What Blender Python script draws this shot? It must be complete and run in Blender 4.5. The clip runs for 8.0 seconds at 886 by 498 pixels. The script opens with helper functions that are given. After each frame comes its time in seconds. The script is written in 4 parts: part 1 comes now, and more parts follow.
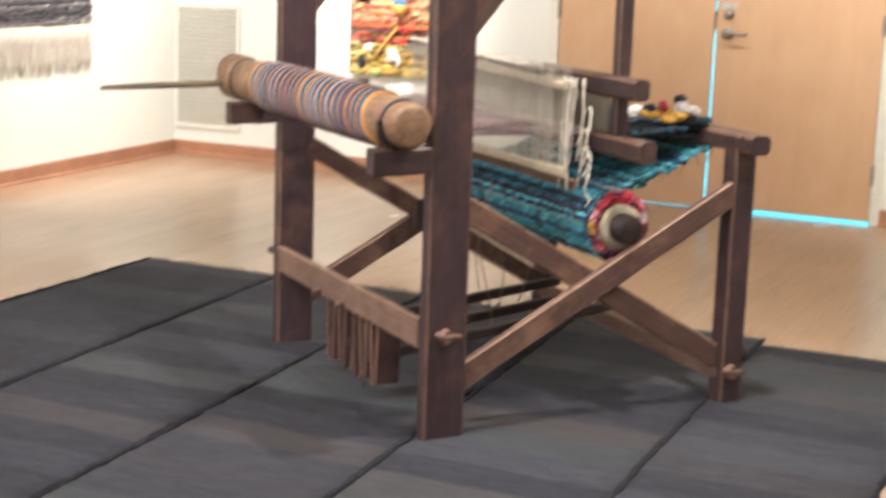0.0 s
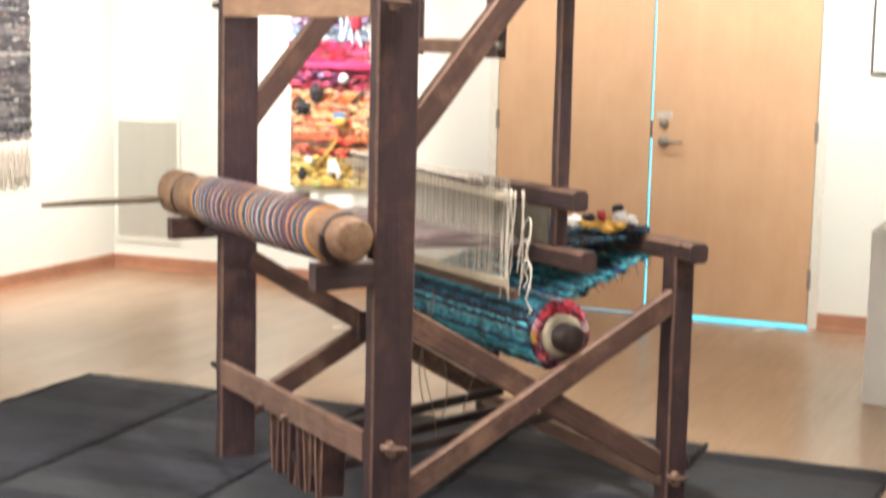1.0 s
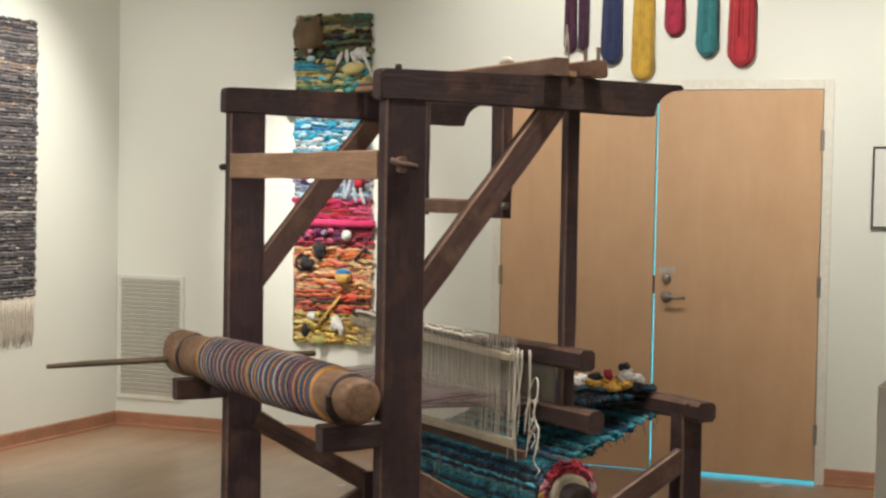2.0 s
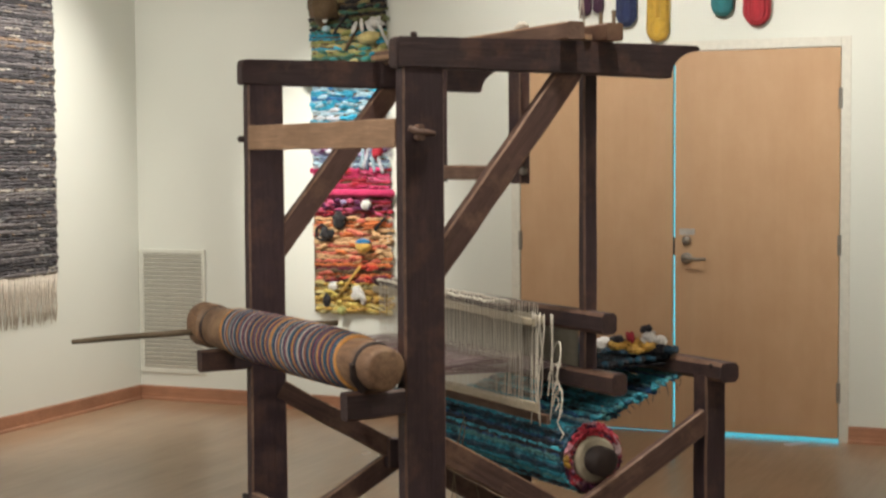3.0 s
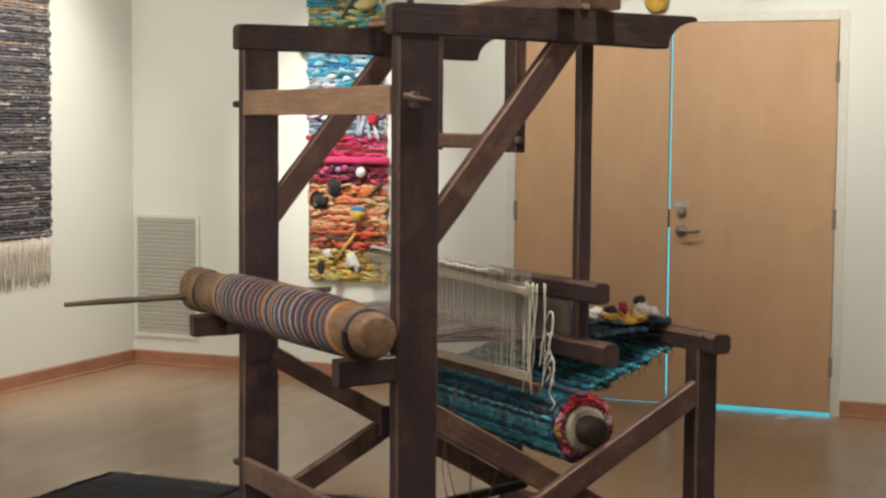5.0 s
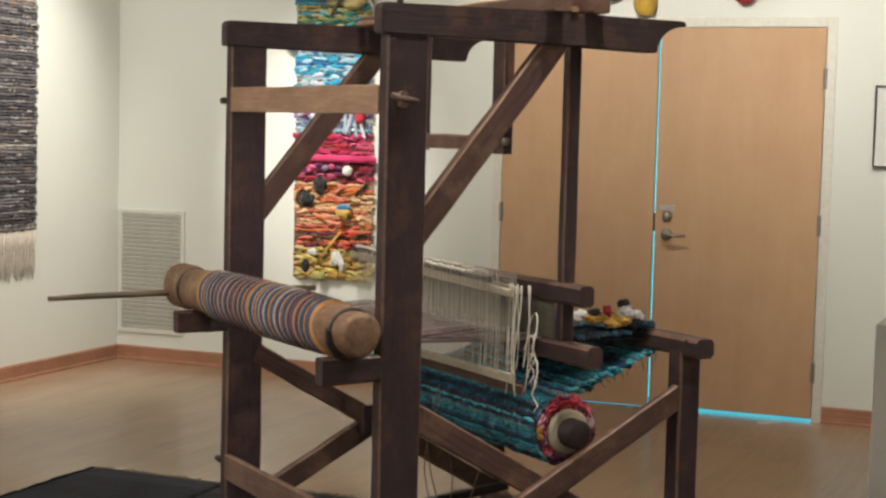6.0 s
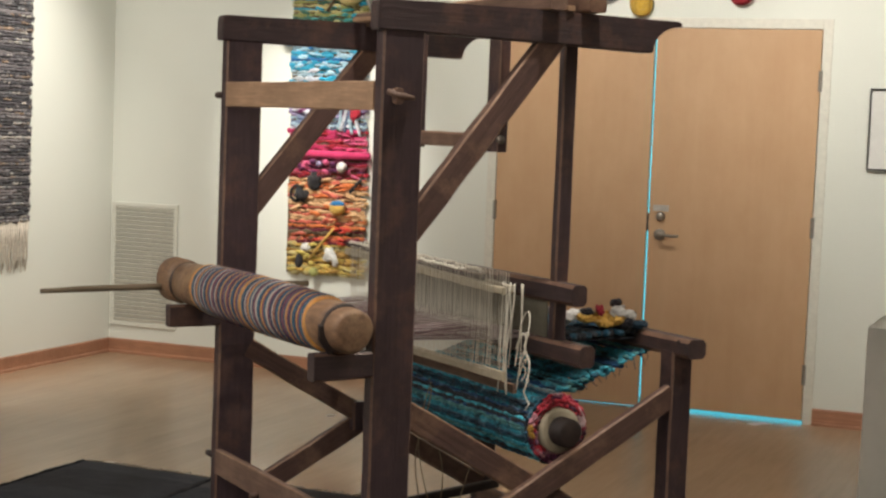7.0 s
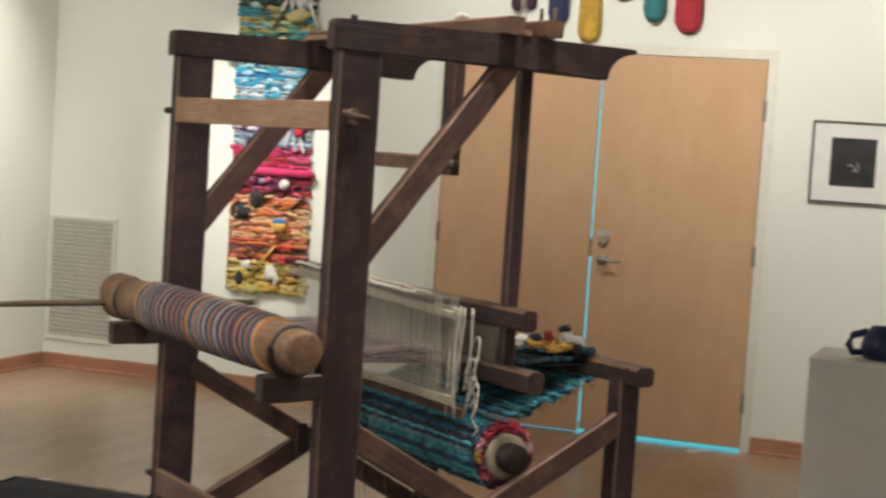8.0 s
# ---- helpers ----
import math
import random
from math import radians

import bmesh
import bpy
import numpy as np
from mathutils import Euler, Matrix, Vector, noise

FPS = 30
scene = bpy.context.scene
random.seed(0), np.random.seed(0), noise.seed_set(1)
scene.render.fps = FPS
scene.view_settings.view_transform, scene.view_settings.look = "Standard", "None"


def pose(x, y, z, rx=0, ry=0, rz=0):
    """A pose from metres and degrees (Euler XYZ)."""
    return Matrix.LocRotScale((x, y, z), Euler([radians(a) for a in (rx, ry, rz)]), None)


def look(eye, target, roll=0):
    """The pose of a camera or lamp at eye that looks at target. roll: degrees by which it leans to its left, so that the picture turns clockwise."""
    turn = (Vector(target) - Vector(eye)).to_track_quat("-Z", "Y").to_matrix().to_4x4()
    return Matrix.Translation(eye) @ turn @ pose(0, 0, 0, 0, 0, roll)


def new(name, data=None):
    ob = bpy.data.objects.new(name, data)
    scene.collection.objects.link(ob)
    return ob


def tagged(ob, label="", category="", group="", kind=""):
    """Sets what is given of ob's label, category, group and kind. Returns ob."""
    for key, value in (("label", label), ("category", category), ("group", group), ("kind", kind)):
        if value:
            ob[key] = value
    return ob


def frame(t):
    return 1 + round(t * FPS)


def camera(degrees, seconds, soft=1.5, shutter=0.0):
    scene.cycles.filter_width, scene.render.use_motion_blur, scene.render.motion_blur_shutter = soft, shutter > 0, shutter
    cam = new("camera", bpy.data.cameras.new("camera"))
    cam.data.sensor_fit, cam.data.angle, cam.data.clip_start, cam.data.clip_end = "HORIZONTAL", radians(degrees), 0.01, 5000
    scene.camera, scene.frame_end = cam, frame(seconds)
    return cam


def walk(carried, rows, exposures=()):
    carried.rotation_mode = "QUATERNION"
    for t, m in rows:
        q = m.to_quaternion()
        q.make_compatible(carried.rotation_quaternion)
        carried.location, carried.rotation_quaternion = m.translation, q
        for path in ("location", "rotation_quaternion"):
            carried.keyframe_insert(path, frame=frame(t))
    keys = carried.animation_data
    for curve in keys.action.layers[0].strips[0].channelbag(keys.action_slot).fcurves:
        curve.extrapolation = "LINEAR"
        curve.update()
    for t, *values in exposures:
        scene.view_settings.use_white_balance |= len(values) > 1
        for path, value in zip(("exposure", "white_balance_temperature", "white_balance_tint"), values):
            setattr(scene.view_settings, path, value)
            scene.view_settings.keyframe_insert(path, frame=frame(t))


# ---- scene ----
# ---- camera ----
cam = camera(30.89, 8.0, soft=2.5, shutter=0.65)


def aim(x, y, z, yaw, pitch, roll):
    """A camera at x, y, z that is turned left by yaw, up by pitch and leans by roll, in degrees."""
    return pose(x, y, z) @ pose(0, 0, 0, 0, 0, yaw) @ pose(0, 0, 0, 90 + pitch) @ pose(0, 0, 0, 0, 0, roll)


PATH = [
    (0.0, 2.330, -8.725, 1.524, 24.25, -11.48, 1.92),
    (0.2, 2.341, -8.729, 1.531, 23.24, -10.59, 2.08),
    (0.5, 2.358, -8.740, 1.540, 22.74, -9.73, 2.43),
    (1.0, 2.336, -8.745, 1.542, 22.25, -7.59, 1.33),
    (1.1, 2.329, -8.742, 1.544, 22.30, -6.85, 1.24),
    (1.5, 2.321, -8.747, 1.559, 22.65, -3.96, 1.00),
    (1.7, 2.316, -8.752, 1.567, 22.32, -2.17, 1.06),
    (2.8, 2.318, -8.765, 1.569, 22.84, -2.79, 0.45),
    (3.0, 2.320, -8.769, 1.566, 23.03, -3.34, -0.35),
    (3.5, 2.320, -8.764, 1.563, 22.72, -3.75, -0.16),
    (4.0, 2.324, -8.757, 1.559, 22.86, -4.70, -0.51),
    (4.5, 2.323, -8.759, 1.559, 22.96, -4.57, -0.01),
    (6.0, 2.320, -8.763, 1.562, 22.31, -4.42, 1.46),
    (6.5, 2.318, -8.763, 1.561, 22.15, -4.55, 2.17),
    (7.0, 2.319, -8.763, 1.561, 22.06, -4.50, 2.21),
    (7.5, 2.304, -8.763, 1.565, 22.22, -4.19, 2.78),
    (7.8, 2.266, -8.747, 1.569, 20.80, -3.84, 3.42),
    (8.0, 2.252, -8.753, 1.568, 19.67, -3.70, 3.67),
]
EXPOSURES = [
    (0.0, 0.80, 6280, 17), (1.0, 0.80, 6280, 16), (1.25, 0.56, 6330, 15), (1.5, -0.02, 6390, 13),
    (1.7, -0.39, 6430, 11.5), (2.8, -0.5, 6450, 11.5), (8.0, -0.5, 6450, 11.5),
]
walk(cam, [(t, aim(*row)) for t, *row in PATH], EXPOSURES)

# ---- light ----
world = bpy.data.worlds.new("world")
scene.world = world
world.use_nodes = True
sky = world.node_tree.nodes.new("ShaderNodeTexSky")
sky.sky_type, sky.sun_disc, sky.sun_elevation = "NISHITA", False, radians(40)
world.node_tree.links.new(sky.outputs[0], world.node_tree.nodes["Background"].inputs[0])
world.node_tree.nodes["Background"].inputs[1].default_value = 0.1


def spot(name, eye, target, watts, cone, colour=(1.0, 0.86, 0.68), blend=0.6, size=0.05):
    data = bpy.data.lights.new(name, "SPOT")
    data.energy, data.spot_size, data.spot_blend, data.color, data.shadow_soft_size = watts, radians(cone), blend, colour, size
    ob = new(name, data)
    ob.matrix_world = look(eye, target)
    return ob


def fill_light(name, x, y, z, sx, sy, watts, colour):
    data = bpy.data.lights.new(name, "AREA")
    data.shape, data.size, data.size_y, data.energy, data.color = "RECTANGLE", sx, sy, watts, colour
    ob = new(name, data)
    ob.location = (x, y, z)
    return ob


CEILING = 3.7
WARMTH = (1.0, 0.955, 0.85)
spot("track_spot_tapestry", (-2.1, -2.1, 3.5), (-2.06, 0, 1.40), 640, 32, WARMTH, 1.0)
# Unseen wide spot added to brighten the north wall near the corner.
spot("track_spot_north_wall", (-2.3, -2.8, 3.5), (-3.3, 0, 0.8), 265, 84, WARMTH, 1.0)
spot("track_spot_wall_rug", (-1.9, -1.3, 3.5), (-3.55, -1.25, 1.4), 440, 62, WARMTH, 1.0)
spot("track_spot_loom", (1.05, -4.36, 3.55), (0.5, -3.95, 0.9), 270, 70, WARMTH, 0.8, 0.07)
# Unseen wide spot added to brighten the wall around the picture.
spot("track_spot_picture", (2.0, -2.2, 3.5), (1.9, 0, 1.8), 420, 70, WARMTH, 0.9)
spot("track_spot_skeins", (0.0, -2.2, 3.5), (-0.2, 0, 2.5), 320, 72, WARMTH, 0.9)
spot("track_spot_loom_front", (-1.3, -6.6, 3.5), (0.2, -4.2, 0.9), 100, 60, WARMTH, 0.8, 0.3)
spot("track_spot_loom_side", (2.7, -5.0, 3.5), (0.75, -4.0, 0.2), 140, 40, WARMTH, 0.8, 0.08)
# Unseen area lamp added overhead as ambient fill; it stands for no known fixture.
fill_light("ceiling_panel_back", -1.2, -8.2, 3.66, 4.0, 4.0, 230, (1.0, 0.96, 0.91))

# ---- materials ----


class Nodes:
    """A short way to wire a node material."""

    tilt = 0.0

    def __init__(self, name):
        self.mat = bpy.data.materials.new(name)
        self.mat.use_nodes = True
        self.tree = self.mat.node_tree
        self.shader = self.tree.nodes["Principled BSDF"]
        self.coord = self.tree.nodes.new("ShaderNodeTexCoord")

    def node(self, kind, **inputs):
        n = self.tree.nodes.new(kind)
        for key, value in inputs.items():
            self.put(n.inputs[key.replace("_", " ")], value)
        return n

    def put(self, socket, value):
        if isinstance(value, bpy.types.NodeSocket):
            self.tree.links.new(value, socket)
        else:
            socket.default_value = value

    def mapped(self, scale=(1, 1, 1), source="Object"):
        turned = self.node("ShaderNodeMapping", Vector=self.coord.outputs[source])
        turned.inputs["Rotation"].default_value = (0, radians(self.tilt), 0)
        m = self.node("ShaderNodeMapping", Vector=turned.outputs[0])
        m.inputs["Scale"].default_value = scale
        return m.outputs[0]

    def noise(self, scale, detail=4.0, stretch=(1, 1, 1), rough=0.55, source="Object"):
        n = self.node("ShaderNodeTexNoise", Vector=self.mapped(stretch, source))
        n.inputs["Scale"].default_value, n.inputs["Detail"].default_value, n.inputs["Roughness"].default_value = scale, detail, rough
        return n.outputs[0]

    def ramp(self, value, *stops):
        r = self.node("ShaderNodeValToRGB", Fac=value)
        while len(r.color_ramp.elements) < len(stops):
            r.color_ramp.elements.new(0.5)
        for e, (at, colour) in zip(r.color_ramp.elements, stops):
            e.position, e.color = at, (*colour, 1)
        return r.outputs[0]

    def mix(self, fac, a, b, mode="MIX"):
        m = self.tree.nodes.new("ShaderNodeMix")
        m.data_type, m.blend_type = "RGBA", mode
        for i, value in ((0, fac), (6, a), (7, b)):
            self.put(m.inputs[i], value if not isinstance(value, tuple) else (*value, 1))
        return m.outputs[2]

    def math(self, op, a, b=0.5):
        m = self.tree.nodes.new("ShaderNodeMath")
        m.operation = op
        self.put(m.inputs[0], a), self.put(m.inputs[1], b)
        return m.outputs[0]

    def bump(self, height, strength=0.3, distance=0.01):
        b = self.node("ShaderNodeBump", Height=height, Strength=strength, Distance=distance)
        self.tree.links.new(b.outputs[0], self.shader.inputs["Normal"])

    def done(self, colour, rough=0.6, metal=0.0, **more):
        self.put(self.shader.inputs["Base Color"], colour if not isinstance(colour, tuple) else (*colour, 1))
        self.put(self.shader.inputs["Roughness"], rough)
        self.shader.inputs["Metallic"].default_value = metal
        for key, value in more.items():
            self.put(self.shader.inputs[key.replace("_", " ")], value)
        return self.mat


def shade(c, k):
    return tuple(min(1.0, x * k) for x in c)


def wood(name, base, grain=(3, 3, 26), rough=0.55, wear=0.5, dark=0.45, scale=1.0, pale=(0.34, 0.22, 0.14), tilt=0.0):
    """Old timber: grain along the axis with the small factor, dark pores, rubbed pale patches."""
    n = Nodes(name)
    n.tilt = tilt
    rnd = n.node("ShaderNodeObjectInfo").outputs["Random"]
    fibre = n.noise(9 * scale, 6, grain, 0.65)
    blotch = n.noise(5 * scale, 3)
    rub = n.noise(3.4 * scale, 6, (1, 1, 1), 0.75)
    c = n.ramp(fibre, (0.30, shade(base, dark + 0.12)), (0.5, base), (0.70, shade(base, 1.5)))
    crack = n.noise(16 * scale, 4, tuple(g * 1.6 for g in grain), 0.5)
    c = n.mix(n.math('MULTIPLY', n.ramp(crack, (0.27, (1, 1, 1)), (0.37, (0, 0, 0))), 0.7), c, shade(base, 0.18))
    c = n.mix(n.math("MULTIPLY", n.ramp(blotch, (0.35, (0, 0, 0)), (0.7, (1, 1, 1))), 0.55), c, shade(base, 0.5))
    c = n.mix(n.math("MULTIPLY", n.ramp(rub, (0.50, (0, 0, 0)), (0.68, (1, 1, 1))), wear), c, pale)
    c = n.mix(0.22, c, n.mix(rnd, shade(base, 0.7), shade(base, 1.3)))
    n.bump(n.mix(0.4, fibre, crack), 0.6, 0.005)
    return n.done(c, n.ramp(blotch, (0.3, (rough - 0.12,) * 3), (0.7, (rough + 0.15,) * 3)))


def plain(name, base, rough=0.6, metal=0.0, vary=0.15, scale=20, bump=0.1):
    n = Nodes(name)
    f = n.noise(scale, 5)
    c = n.ramp(f, (0.3, shade(base, 1 - vary)), (0.7, shade(base, 1 + vary)))
    if bump:
        n.bump(f, bump, 0.003)
    return n.done(c, rough, metal)


def cloth(name, base, scale=60, vary=0.45, spread=0.25):
    """Rag or yarn: fibrous, matt, with strands of lighter and darker tone; each piece has its own shade."""
    n = Nodes(name)
    rnd = n.node("ShaderNodeObjectInfo").outputs["Random"]
    isl = n.node("ShaderNodeNewGeometry").outputs["Random Per Island"]
    f = n.noise(scale, 5)
    big = n.noise(scale * 0.15, 2)
    c = n.ramp(f, (0.28, shade(base, 1 - vary)), (0.72, shade(base, 1 + vary)))
    c = n.mix(0.5, c, n.ramp(big, (0.3, shade(base, 0.6)), (0.7, shade(base, 1.35))))
    c = n.mix(spread, c, n.mix(isl, shade(base, 0.3), shade(base, 1.8)))
    n.bump(n.mix(0.5, f, n.noise(scale * 0.5, 3)), 0.9, 0.01)
    return n.done(c, 0.8, Sheen_Weight=0.15)


def wall_paint():
    n = Nodes("wall_paint")
    f, g = n.noise(160, 4), n.noise(0.8, 3)
    c = n.ramp(g, (0.3, (0.735, 0.75, 0.685)), (0.7, (0.775, 0.79, 0.725)))
    n.bump(f, 0.12, 0.002)
    return n.done(c, 0.75)


def floor_finish():
    """Lacquered boards that run towards the doors: faint tone from board to board, soft streaks and scuffed gloss."""
    n = Nodes("floor_finish")
    sep = n.node("ShaderNodeSeparateXYZ", Vector=n.coord.outputs["Object"])
    pick = n.tree.nodes.new("ShaderNodeTexWhiteNoise")
    pick.noise_dimensions = "1D"
    n.put(pick.inputs["W"], n.math("FLOOR", n.math("MULTIPLY", sep.outputs[0], 9.5), 0.0))
    g, f, streak = n.noise(0.9, 2), n.noise(1.6, 3, (5, 1, 1), 0.45), n.noise(6, 5, (6, 0.5, 1), 0.6)
    c = n.ramp(f, (0.3, (0.350, 0.238, 0.152)), (0.7, (0.410, 0.288, 0.190)))
    c = n.mix(0.4, c, n.ramp(g, (0.35, (0.335, 0.225, 0.144)), (0.65, (0.425, 0.302, 0.200))))
    c = n.mix(0.18, c, n.ramp(pick.outputs[0], (0.0, (0.300, 0.198, 0.124)), (1.0, (0.455, 0.325, 0.218))))
    c = n.mix(0.25, c, n.ramp(streak, (0.32, (0.300, 0.196, 0.120)), (0.68, (0.450, 0.322, 0.215))))
    r = n.ramp(n.noise(2, 2), (0.3, (0.19, 0.19, 0.19)), (0.8, (0.29, 0.29, 0.29)))
    return n.done(c, r, Specular_IOR_Level=0.6)


def door_veneer():
    """Rotary-cut maple: faint upright grain under broad cloudy figure."""
    n = Nodes("door_veneer")
    f = n.noise(4, 6, (7, 7, 0.35), 0.6)
    g = n.noise(1.2, 3, (2, 2, 0.6))
    cloud = n.noise(3.2, 5, (1.6, 1, 1), 0.62)
    c = n.ramp(f, (0.3, (0.535, 0.335, 0.188)), (0.7, (0.58, 0.37, 0.212)))
    c = n.mix(0.35, c, n.ramp(g, (0.35, (0.51, 0.315, 0.175)), (0.65, (0.61, 0.395, 0.232))))
    c = n.mix(0.4, c, n.ramp(cloud, (0.3, (0.50, 0.30, 0.165)), (0.5, (0.56, 0.355, 0.205)), (0.72, (0.64, 0.425, 0.26))))
    return n.done(c, n.ramp(cloud, (0.3, (0.40, 0.40, 0.40)), (0.7, (0.48, 0.48, 0.48))))


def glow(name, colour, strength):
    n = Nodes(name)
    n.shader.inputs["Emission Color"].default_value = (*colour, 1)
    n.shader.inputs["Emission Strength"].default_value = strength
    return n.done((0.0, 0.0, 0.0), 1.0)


def woven_rug():
    """Grey rag rug: bands of many greys across its length, fine ribs of weft."""
    n = Nodes("woven_rug")
    rnd = n.node("ShaderNodeObjectInfo").outputs["Random"]
    shift = n.node("ShaderNodeCombineXYZ", Y=n.math("MULTIPLY", rnd, 37.0))
    move = n.node("ShaderNodeVectorMath", Vector=n.coord.outputs["Object"])
    n.tree.links.new(shift.outputs[0], move.inputs[1])
    sep = n.node("ShaderNodeSeparateXYZ", Vector=move.outputs[0])
    wave = n.noise(2.2, 3)
    band = n.math("FLOOR", n.math("ADD", n.math("MULTIPLY", sep.outputs[1], 5.6), n.math("MULTIPLY", wave, 0.45)), 0.0)
    pick = n.tree.nodes.new("ShaderNodeTexWhiteNoise")
    pick.noise_dimensions = "1D"
    n.put(pick.inputs["W"], band)
    c = n.ramp(pick.outputs[0], (0.0, (0.004, 0.005, 0.011)), (0.20, (0.008, 0.010, 0.020)), (0.28, (0.041, 0.045, 0.058)), (0.42, (0.006, 0.008, 0.017)), (0.56, (0.042, 0.053, 0.055)), (0.72, (0.050, 0.040, 0.040)), (0.86, (0.013, 0.016, 0.027)), (1.0, (0.044, 0.047, 0.052)))
    rows, tufts, fine = n.noise(9, 5, (0.35, 4, 1), 0.6), n.noise(24, 4, (0.5, 2, 1), 0.65), n.noise(40, 5, (0.25, 6, 1))
    c = n.mix(0.20, c, n.ramp(rows, (0.34, (0.004, 0.005, 0.010)), (0.5, (0.022, 0.024, 0.031)), (0.66, (0.075, 0.074, 0.078))))
    c = n.mix(0.18, c, n.ramp(tufts, (0.38, (0.003, 0.004, 0.008)), (0.62, (0.070, 0.072, 0.078))))
    c = n.mix(0.12, c, n.ramp(fine, (0.3, (0.008, 0.009, 0.014)), (0.7, (0.062, 0.064, 0.073))))
    n.bump(n.mix(0.5, fine, tufts), 0.9, 0.010)
    return n.done(c, 0.95)


WALL, FLOOR, DOOR, RUG = wall_paint(), floor_finish(), door_veneer(), woven_rug()
CEIL = plain("ceiling_paint", (0.8, 0.79, 0.76), 0.9, scale=60)
TRIM = plain("frame_paint", (0.72, 0.70, 0.62), 0.5, vary=0.06, scale=40)
BASE = wood("baseboard_wood", (0.40, 0.19, 0.11), (0.4, 6, 12), 0.45, 0.1, 0.8, pale=(0.5, 0.3, 0.2))
OLD_Z = wood("dark_timber_upright", (0.052, 0.030, 0.033), (10, 10, 0.7), 0.5, 0.75, pale=(0.17, 0.085, 0.055))
OLD_X = wood("dark_timber_lengthwise", (0.054, 0.033, 0.034), (0.7, 10, 10), 0.5, 0.75, pale=(0.19, 0.095, 0.06))
OLD_Y = wood("dark_timber_crosswise", (0.054, 0.032, 0.033), (10, 0.7, 10), 0.55, 0.4, pale=(0.18, 0.095, 0.06))
PALE_Y = wood("pale_timber_crosswise", (0.42, 0.26, 0.16), (10, 0.6, 10), 0.6, 0.3, 0.6, pale=(0.42, 0.27, 0.17))
BROWN_Y = wood("brown_timber_crosswise", (0.175, 0.104, 0.075), (10, 0.6, 10), 0.6, 0.6, 0.5, pale=(0.30, 0.20, 0.14))
BRACE, BRACE_DOWN, BRACE_STEEP = [wood("rubbed_timber_" + n, (0.108, 0.057, 0.045), (0.7, 10, 10), 0.6, 0.9, 0.4, pale=(0.27, 0.155, 0.095), tilt=t)
                                  for n, t in (("rising", 29), ("falling", -30), ("steep", 51))]
BEAM = wood("beam_timber", (0.215, 0.122, 0.070), (5, 1.2, 5), 0.55, 0.8, 0.3, 1.6, pale=(0.42, 0.275, 0.155))
STEEL = plain("brushed_steel", (0.33, 0.30, 0.265), 0.5, 0.85, 0.1, 50, 0)
CREAM = plain("cream_shaft_wood", (0.43, 0.365, 0.26), 0.6, 0, 0.15, 30)
STRING = plain("white_string", (0.66, 0.61, 0.51), 0.9, 0, 0.1, 60)

EDGE_DARK = wood("worn_dark_edge", (0.13, 0.070, 0.048), (4, 4, 4), 0.5, 0.9, 0.3, pale=(0.26, 0.15, 0.095))
EDGE_PALE = wood("worn_brown_edge", (0.24, 0.135, 0.085), (4, 4, 4), 0.5, 0.9, 0.4, pale=(0.42, 0.27, 0.17))
WORN = {OLD_X.name: EDGE_DARK, OLD_Y.name: EDGE_DARK, OLD_Z.name: EDGE_DARK, BRACE.name: EDGE_PALE, BRACE_DOWN.name: EDGE_PALE, BRACE_STEEP.name: EDGE_PALE, BROWN_Y.name: EDGE_PALE}

# ---- mesh helpers ----


def box(bm, x0, y0, z0, x1, y1, z1, bevel=0.004, wobble=0.0):
    """A box with worn edges."""
    got = bmesh.ops.create_cube(bm, size=1)["verts"]
    for v in got:
        v.co = Vector(((x0 + x1) / 2 + v.co.x * (x1 - x0), (y0 + y1) / 2 + v.co.y * (y1 - y0), (z0 + z1) / 2 + v.co.z * (z1 - z0)))
    if bevel:
        edges = list({e for v in got for e in v.link_edges})
        bmesh.ops.bevel(bm, geom=edges, offset=bevel, segments=2, affect="EDGES", profile=0.6)
    return bm


def plank(a, b, wide, thick, up=(0, 0, 1), bevel=0.005, cuts=6, uneven=0.0012, seed=0):
    """A hewn bar from a to b: wide across up, thick along it, with slightly wavy faces."""
    a, b = Vector(a), Vector(b)
    d = (b - a).normalized()
    side = d.cross(Vector(up)).normalized()
    top = side.cross(d).normalized()
    rnd = random.Random(seed + int(1000 * (a.x + 2 * a.y + 3 * a.z)))
    bm = bmesh.new()
    rings = []
    for i in range(cuts + 1):
        c = a.lerp(b, i / cuts)
        w, h = wide / 2 + rnd.uniform(-uneven, uneven), thick / 2 + rnd.uniform(-uneven, uneven)
        k = min(bevel, w * 0.4, h * 0.4)
        ring = []
        for sx, sy in ((-1, -1), (1, -1), (1, 1), (-1, 1)):
            pair = [(sx * (w - k), sy * h), (sx * w, sy * (h - k))]
            if sx * sy > 0:
                pair.reverse()
            ring += [bm.verts.new(c + side * p + top * q) for p, q in pair]
        rings.append(ring)
    for r, s in zip(rings, rings[1:]):
        for i in range(8):
            bm.faces.new((r[i], r[(i + 1) % 8], s[(i + 1) % 8], s[i])).material_index = 1 - i % 2
    bm.faces.new(rings[0][::-1]), bm.faces.new(rings[-1])
    bmesh.ops.recalc_face_normals(bm, faces=bm.faces)
    return bm


